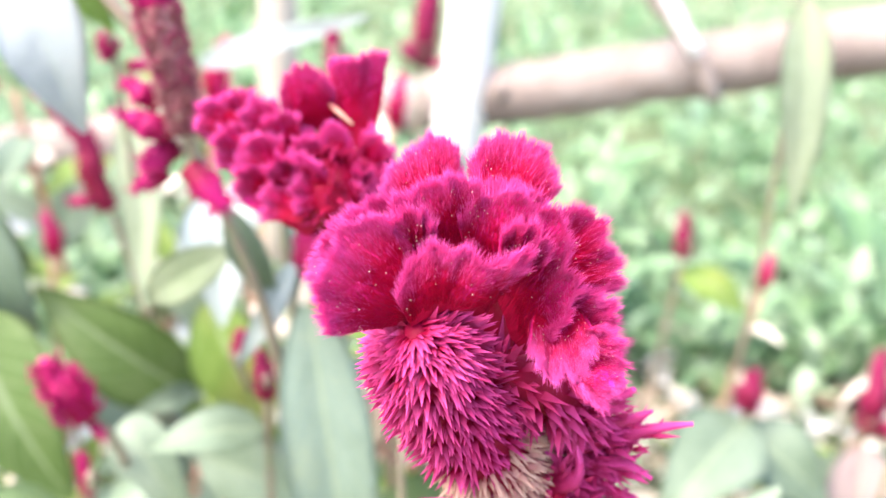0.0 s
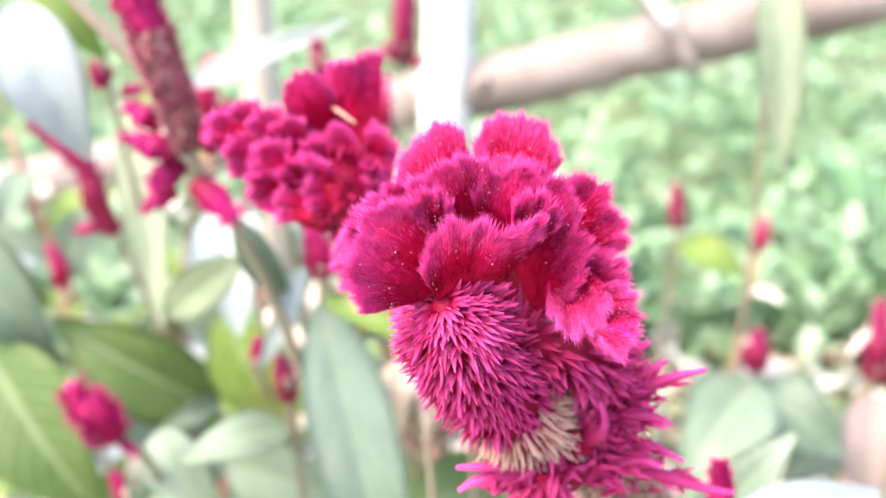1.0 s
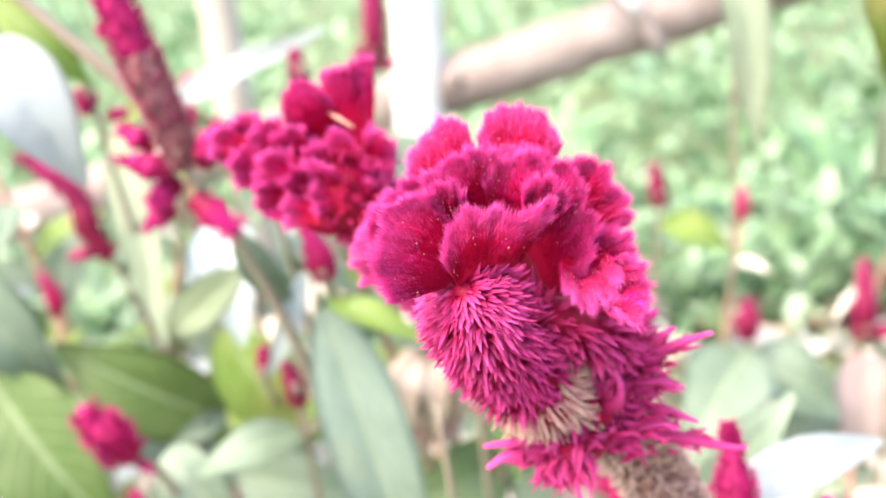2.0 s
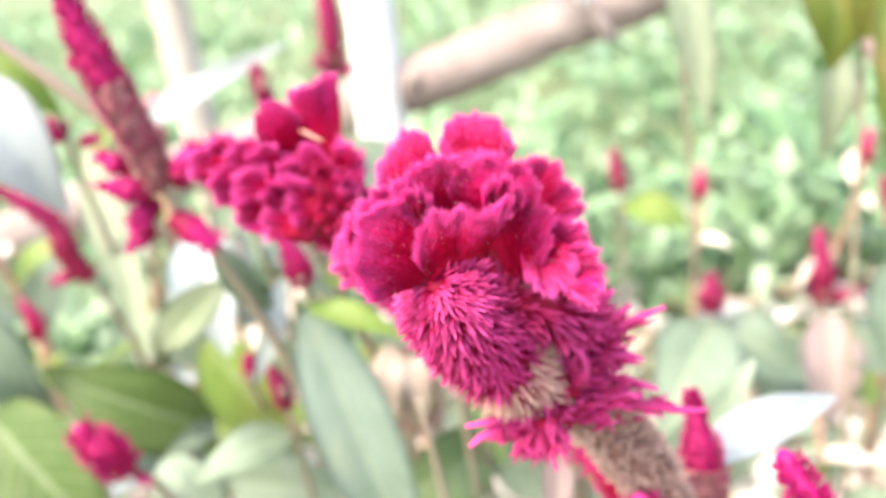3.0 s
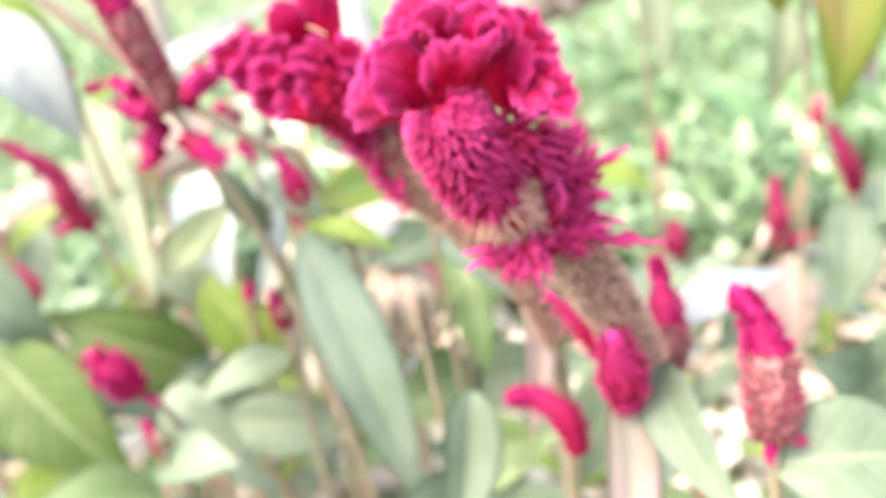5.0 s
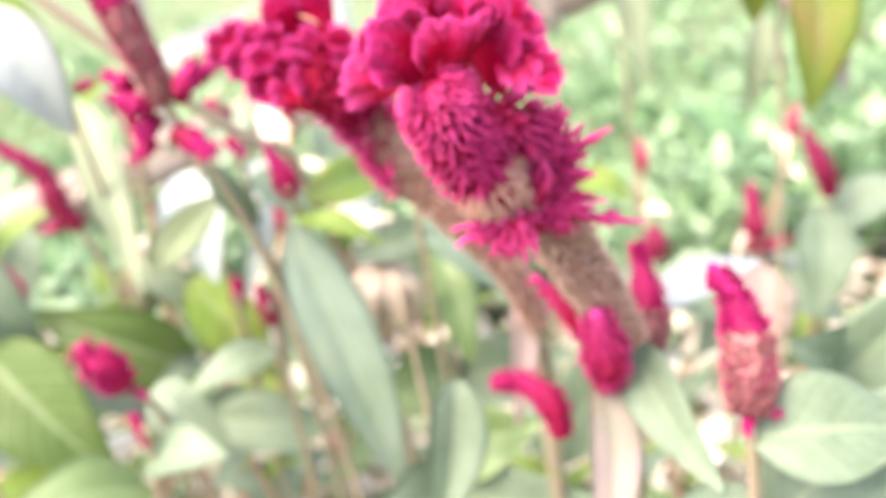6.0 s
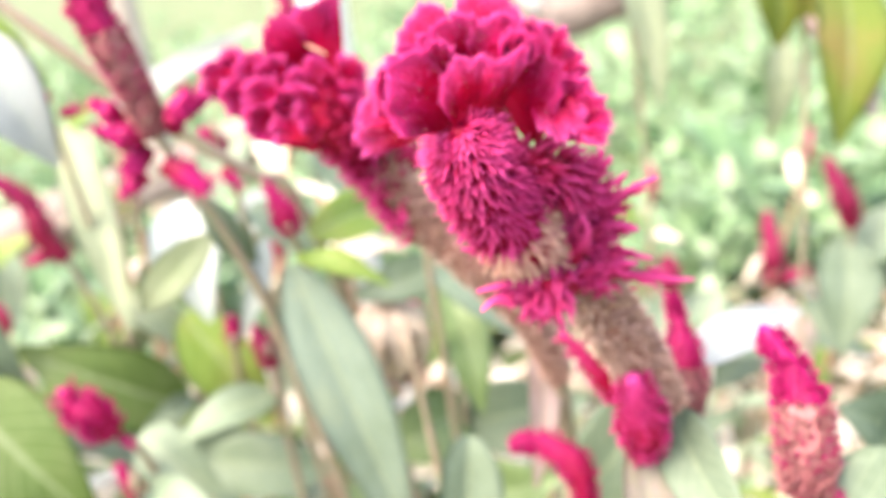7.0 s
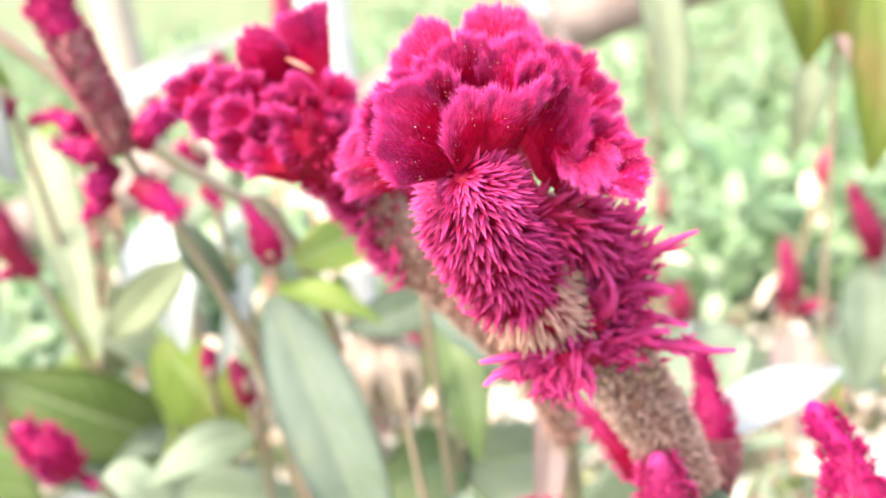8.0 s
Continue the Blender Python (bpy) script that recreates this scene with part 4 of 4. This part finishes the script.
loose_leaf_plant((-0.30, 0.53, 0.0), [(-0.30, 0.52, 0.3), (-0.29, 0.49, 0.55), (-0.225, 0.45, 0.72)],
                 [((-0.197, 0.432, 0.695), (-0.167, 0.424, 0.626), 0.040, LEAF_PALE, {"face": CAM}), ((-0.226, 0.508, 0.705), (-0.186, 0.511, 0.656), 0.026, LEAF_YELLOW, {"face": CAM})], "leafy shoot at the bed's edge, its upper leaf painted pale with sky glare")
loose_leaf_plant((-0.26, 0.66, 0.0), [(-0.262, 0.65, 0.25), (-0.268, 0.60, 0.45)],
                 [((-0.311, 0.554, 0.544), (-0.256, 0.562, 0.447), 0.052, LEAF, {"face": CAM}), ((-0.296, 0.550, 0.461), (-0.213, 0.504, 0.367), 0.080, LEAF_GREEN, {"face": CAM}), ((-0.317, 0.574, 0.541), (-0.279, 0.610, 0.468), 0.03, LEAF_DEEP, {"face": CAM})], "shoot with large green leaves and one brown blotch")
loose_leaf_plant((-0.15, 0.70, 0.0), [(-0.16, 0.68, 0.3), (-0.175, 0.62, 0.55), (-0.195, 0.60, 0.635)],
                 [((-0.200, 0.590, 0.619), (-0.173, 0.522, 0.494), 0.032, LEAF_DIM, {"face": CAM, "droop": 0.04}), ((-0.195, 0.581, 0.617), (-0.185, 0.607, 0.629), 0.012, LEAF_YELLOW, {"face": CAM})], "tall shoot with one long hanging grey-green leaf")
loose_leaf_plant((-0.11, 0.62, 0.0), [(-0.115, 0.60, 0.3), (-0.12, 0.54, 0.52), (-0.12, 0.52, 0.60)],
                 [((-0.133, 0.541, 0.568), (-0.119, 0.491, 0.505), 0.044, LEAF_GREY, {"face": CAM, "fold": 0.35}), ((-0.137, 0.539, 0.565), (-0.149, 0.496, 0.520), 0.02, LEAF_GREY, {"face": CAM})], "shoot with drooping silvery leaves")
loose_leaf_plant((0.01, 0.42, 0.0), [(0.0, 0.40, 0.25), (0.0, 0.37, 0.42), (-0.009, 0.36, 0.535)],
                 [((0.014, 0.350, 0.480), (-0.010, 0.300, 0.420), 0.036, LEAF, {"face": (0.3, -0.8, 0.5), "fold": 0.3}), ((0.004, 0.38, 0.40), (-0.05, 0.33, 0.40), 0.05, LEAF, {"face": CAM}), ((0.004, 0.39, 0.42), (0.06, 0.36, 0.44), 0.05, LEAF_DEEP, {"face": CAM}), ((0.0, 0.40, 0.38), (0.09, 0.33, 0.40), 0.05, LEAF, {"face": CAM})], "thin pale stalk with broad green leaves", r=0.0022)
loose_leaf_plant((0.03, 0.50, 0.0), [(0.03, 0.48, 0.25), (0.025, 0.46, 0.45), (0.022, 0.455, 0.535)],
                 [((0.022, 0.45, 0.525), (0.030, 0.41, 0.458), 0.032, LEAF_DEEP, {"face": CAM}), ((0.022, 0.46, 0.53), (-0.032, 0.455, 0.520), 0.028, LEAF, {"face": CAM}), ((0.024, 0.46, 0.52), (0.07, 0.45, 0.53), 0.03, LEAF, {"face": CAM}), ((0.028, 0.47, 0.43), (-0.03, 0.45, 0.42), 0.05, LEAF_DEEP, {"face": CAM}), ((0.028, 0.47, 0.42), (0.10, 0.44, 0.44), 0.05, LEAF, {"face": CAM})], "short leafy shoot with dark green leaves")
loose_leaf_plant((0.20, 0.30, 0.0), [(0.19, 0.29, 0.3), (0.185, 0.28, 0.48)],
                 [((0.187, 0.28, 0.49), (0.150, 0.245, 0.525), 0.04, LEAF, {"face": CAM}), ((0.187, 0.28, 0.48), (0.25, 0.29, 0.53), 0.045, LEAF, {"face": CAM}), ((0.19, 0.29, 0.45), (0.14, 0.25, 0.43), 0.05, LEAF, {"face": CAM}), ((0.19, 0.29, 0.42), (0.25, 0.24, 0.43), 0.05, LEAF_DEEP, {"face": CAM})], "grey-green shoot beside the small cockscomb")
loose_leaf_plant((0.33, 0.62, 0.0), [(0.32, 0.61, 0.35), (0.315, 0.60, 0.6), (0.30, 0.60, 0.76)],
                 [((0.285, 0.60, 0.70), (0.288, 0.586, 0.608), 0.06, LEAF_GOLD, {"face": CAM}), ((0.325, 0.60, 0.70), (0.304, 0.579, 0.615), 0.05, LEAF_GOLD, {"face": CAM}), ((0.326, 0.57, 0.66), (0.306, 0.536, 0.545), 0.06, LEAF_GOLD, {"face": CAM}), ((0.333, 0.672, 0.60), (0.317, 0.665, 0.52), 0.03, LEAF_DIM, {"face": CAM}), ((0.318, 0.60, 0.64), (0.335, 0.54, 0.56), 0.05, LEAF_PINK, {"face": CAM})], "tall shoot with yellowing leaves hanging from its tip")
loose_leaf_plant((0.24, 0.74, 0.0), [(0.24, 0.73, 0.3), (0.225, 0.70, 0.55), (0.202, 0.67, 0.72)],
                 [((0.205, 0.660, 0.70), (0.217, 0.625, 0.568), 0.036, LEAF_DIM, {"face": CAM, "droop": 0.04}), ((0.206, 0.665, 0.70), (0.226, 0.66, 0.61), 0.024, LEAF_DIM, {"face": CAM, "droop": 0.04})], "thin shoot with one long hanging leaf", r=0.0022)
# bare shoot that runs slantwise up behind the flowers
loose_leaf_plant((0.0, 0.56, 0.0), [(-0.01, 0.52, 0.35), (-0.05, 0.445, 0.575), (-0.0745, 0.43, 0.607), (-0.115, 0.43, 0.641), (-0.162, 0.43, 0.690), (-0.215, 0.43, 0.745)],
                 [((-0.06, 0.50, 0.56), (-0.10, 0.575, 0.545), 0.03, LEAF_PALE, {"face": CAM}), ((-0.05, 0.43, 0.57), (0.0, 0.50, 0.56), 0.03, LEAF_YELLOW, {"face": CAM})], "pale slanting branch with few leaves", stem_mat=STEM, r=0.0032)
# pale blade across the fence
loose_leaf_plant((-0.26, 0.80, 0.0), [(-0.24, 0.78, 0.3), (-0.20, 0.72, 0.58)],
                 [((-0.195, 0.70, 0.605), (-0.068, 0.611, 0.665), 0.020, LEAF_PALE, {"face": CAM, "droop": 0.02})], "single pale leaf across the fence", r=0.0025)

# far shoots, between the flowers and the fence
slim((-0.05, 1.05, 0.0), [(-0.056, 0.985, 0.568), (-0.056, 0.988, 0.60), (-0.055, 0.993, 0.66)], [0.008, 0.012, 0.010], "dusky crimson spike standing before the fence", [(-0.05, 0.99, 0.3)], [((-0.05, 0.98, 0.50), (0.0, 0.95, 0.42), 0.06, LEAF)], 0.4, 260, 0.006, [((-0.06, 0.985, 0.574), (-0.6, -0.4, 0.6), 0.03), ((-0.054, 0.985, 0.571), (0.8, -0.3, 0.2), 0.028)], mat=DUSK, seed=41)
slim((-0.10, 0.70, 0.0), [(-0.087, 0.622, 0.622), (-0.088, 0.623, 0.634), (-0.090, 0.625, 0.650)], [0.004, 0.006, 0.003], "small dark crimson bud on a thin stalk", [(-0.10, 0.66, 0.35)], [((-0.09, 0.63, 0.59), (-0.14, 0.61, 0.52), 0.04, LEAF)], 0.0, 160, 0.004, mat=DUSK, seed=42, stem_r=0.0025)
slim((-0.19, 0.62, 0.0), [(-0.194, 0.532, 0.639), (-0.197, 0.532, 0.642), (-0.200, 0.532, 0.650)], [0.004, 0.006, 0.002], "little pink bud beside the tall spike", [(-0.185, 0.58, 0.4)], [((-0.19, 0.58, 0.50), (-0.14, 0.57, 0.45), 0.03, LEAF_DIM)], 0.0, 160, 0.004, [((-0.187, 0.533, 0.634), (0.8, -0.2, 0.2), 0.016)], seed=43, stem_r=0.0025)
slim((-0.05, 0.62, 0.0), [(-0.092, 0.482, 0.608), (-0.096, 0.483, 0.614), (-0.101, 0.483, 0.622)], [0.004, 0.006, 0.003], "little pink bud on a thin stalk behind the crests", [(-0.07, 0.54, 0.35)], [((-0.085, 0.50, 0.57), (-0.04, 0.49, 0.53), 0.035, LEAF)], 0.0, 140, 0.004, [((-0.094, 0.48, 0.60), (0.5, -0.3, -0.6), 0.018)], seed=44, stem_r=0.0025)
slim((-0.08, 0.54, 0.0), [(-0.084, 0.449, 0.488), (-0.086, 0.451, 0.499), (-0.090, 0.453, 0.512)], [0.004, 0.006, 0.002], "small crimson bud half hidden by a broad leaf", [(-0.08, 0.49, 0.3)], [((-0.085, 0.45, 0.47), (-0.14, 0.43, 0.46), 0.03, LEAF)], 0.0, 140, 0.0035, [((-0.10, 0.47, 0.507), (-0.3, -0.3, 0.6), 0.012)], mat=DUSK, seed=45, stem_r=0.0025)
slim((0.03, 0.50, 0.0), [(0.006, 0.388, 0.606), (0.003, 0.386, 0.618), (-0.004, 0.385, 0.632)], [0.004, 0.007, 0.003], "small pink tuft half hidden behind the brown spike", [(0.02, 0.45, 0.35)], [((0.01, 0.41, 0.55), (0.06, 0.40, 0.50), 0.035, LEAF)], 0.0, 160, 0.004, [((-0.004, 0.385, 0.616), (-0.7, -0.3, 0.4), 0.018)], seed=46, stem_r=0.0025)
slim((-0.20, 0.46, 0.0), [(-0.168, 0.425, 0.432), (-0.172, 0.428, 0.442), (-0.175, 0.43, 0.452)], [0.003, 0.004, 0.002], "tiny reddish bud low in the leaves", [(-0.18, 0.44, 0.25)], [((-0.172, 0.43, 0.42), (-0.12, 0.40, 0.43), 0.04, LEAF), ((-0.175, 0.43, 0.40), (-0.25, 0.38, 0.42), 0.055, LEAF_DEEP)], 0.0, 100, 0.003, seed=47, stem_r=0.0025)


def dry_ball():
    """A withered flower head: a wrinkled, ribbed ball with a darker underside, on a bent stalk."""
    rng = np.random.default_rng(61)
    o = np.array((0.02, 0.56, 0.0))
    plant = thing("withered_flower", o, "withered pale brown seed head on a bent stalk", "seed head")
    c = np.array((-0.0135, 0.459, 0.492))
    m = Made(o)
    line = [c + (0.002, 0.0, -0.025), c + (0, 0, -0.012), c, c + (-0.001, 0.0, 0.014), c + (-0.003, 0.0, 0.026)]
    tube(m, line, [0.008, 0.019, 0.022, 0.014, 0.002], 18, 20, 0.35)
    part("husk", m.mesh("husk"), DRY, plant)
    for k in range(9):
        a = k * 0.7
        w = np.array((math.cos(a), math.sin(a), 0))
        part("sepal", leaf_mesh(c + w * 0.008 + (0, 0, 0.02), c + w * 0.022 + (0, 0, -0.016), 0.016, o, face=tuple(w), droop=0.2, seed=k, nu=8, nv=4), DRY, plant)
    m = Made(o)
    fur(m, [c + (0, 0, -0.03), c + (0, 0, -0.016)], [0.008, 0.016], 200, rng, 0.008, 0.002, -0.8)
    part("fringe", m.mesh("fringe", False), HUSK, plant, "dark brown fringe")
    m = Made(o)
    tube(m, [o - (0, 0, 0.01), (0.02, 0.53, 0.3), (0.0, 0.48, 0.44), c + (0, 0, -0.02)], [0.004, 0.0035, 0.003, 0.003], 18, 8)
    part("stem", m.mesh("stem"), STEM, plant)


dry_ball()


def dead_stick():
    o = np.array((0.25, 1.07, 0.56))
    st = thing("dead_stick", o, "thin brown dead stick propped on the fence rail", "stick")
    m = Made(o)
    tube(m, [(0.255, 1.09, 0.555), (0.247, 1.05, 0.565), (0.225, 1.05, 0.60), (0.170, 1.065, 0.655), (0.12, 1.08, 0.71)], [0.008, 0.009, 0.009, 0.008, 0.007], 24, 8, 0.2)
    part("shaft", m.mesh("shaft"), BARK, st)
    m = Made(o)
    tube(m, [(0.225, 1.05, 0.60), (0.18, 1.06, 0.66), (0.14, 1.065, 0.73)], [0.009, 0.009, 0.008], 8, 8, 0.2)
    part("twig", m.mesh("twig"), POST, st)


dead_stick()


# ---- a thicket of small shoots behind the flowers ----
def bushy(seed, height, label, bloom_top=True):
    """A small bushy shoot at the origin: stem, leaves all the way up, some of them dry, and a bud on top."""
    rng = np.random.default_rng(seed)
    plant = thing("bushy_shoot", (0, 0, 0), label, "plant", "thicket of shoots")
    m = Made()
    top = np.array((0.03 * rng.normal(), 0.03 * rng.normal(), height))
    line = [np.array((0, 0, -0.01)), np.array((0.01, 0.0, height * 0.5)), top]
    tube(m, line, [0.0045, 0.0035, 0.002], 16, 8)
    part("stem", m.mesh("stem"), STEM_RED, plant)
    for k in range(13):
        f = 0.30 + 0.68 * k / 13
        c = curve_at(line, f)
        a = k * 2.4 + rng.uniform(-0.4, 0.4)
        size = rng.uniform(0.06, 0.10) * (1.15 - 0.5 * f)
        d = np.array((math.cos(a), math.sin(a), rng.uniform(-0.5, 0.7)))
        mat = (LEAF, LEAF_DIM, LEAF_YELLOW, LEAF_DEEP, LITTER, LEAF_PALE, LEAF, LITTER)[int(rng.integers(8))]
        add_leaf(plant, c, c + unit(d) * size, size * rng.uniform(0.3, 0.45), mat, face=(0.2 * rng.normal(), -0.4, 0.9), droop=rng.uniform(0.05, 0.2))
    if bloom_top:
        bud(plant, [top - (0, 0, 0.004), top + (0.002, 0, 0.012), top + (-0.004, 0, 0.034)], [0.004, 0.008, 0.002], FLORET, rng, 180, "small crimson bud", 0.0, 0.004)
    return plant


first = bushy(71, 0.42, "bushy shoot with green and dry leaves under a crimson bud")
second = bushy(72, 0.36, "low bushy shoot of green and yellowing leaves", False)
third = bushy(73, 0.40, "bushy shoot with faded leaves under a crimson bud")
first.matrix_basis = pose(-0.33, 0.74, 0, 0, 0, 20)
second.matrix_basis = pose(-0.18, 0.80, 0, 0, 0, 80)
third.matrix_basis = pose(-0.45, 0.86, 0, 0, 0, 140)
for source, x, y, turn, size in ((first, -0.08, 0.86, 110, 1.0), (second, -0.30, 0.62, 200, 1.0), (third, 0.02, 0.72, 300, 0.9), (second, 0.12, 0.66, 40, 0.9), (first, 0.30, 0.95, 250, 0.95), (second, 0.45, 0.80, 130, 1.0),
                                 (third, -0.24, 0.98, 15, 1.05), (second, 0.04, 0.58, 160, 0.9), (third, 0.17, 0.52, 75, 0.85), (first, -0.55, 1.05, 330, 1.1), (second, 0.30, 0.58, 280, 0.95), (second, -0.12, 0.62, 20, 0.95),
                                 (first, -0.20, 0.78, 190, 1.35), (second, -0.36, 0.84, 60, 1.5), (third, -0.12, 0.92, 240, 1.3), (second, -0.02, 0.80, 310, 1.35), (third, -0.42, 0.70, 100, 1.3), (second, -0.27, 0.90, 170, 1.55), (second, -0.16, 0.70, 260, 1.3), (first, -0.50, 0.92, 40, 1.35), (second, 0.06, 0.90, 140, 1.15), (third, 0.48, 1.0, 200, 1.0), (second, 0.22, 0.62, 330, 1.0)):
    made = copy_thing(source, pose(x, y, 0, 0, 0, turn))
    made.scale = (size, size, size)
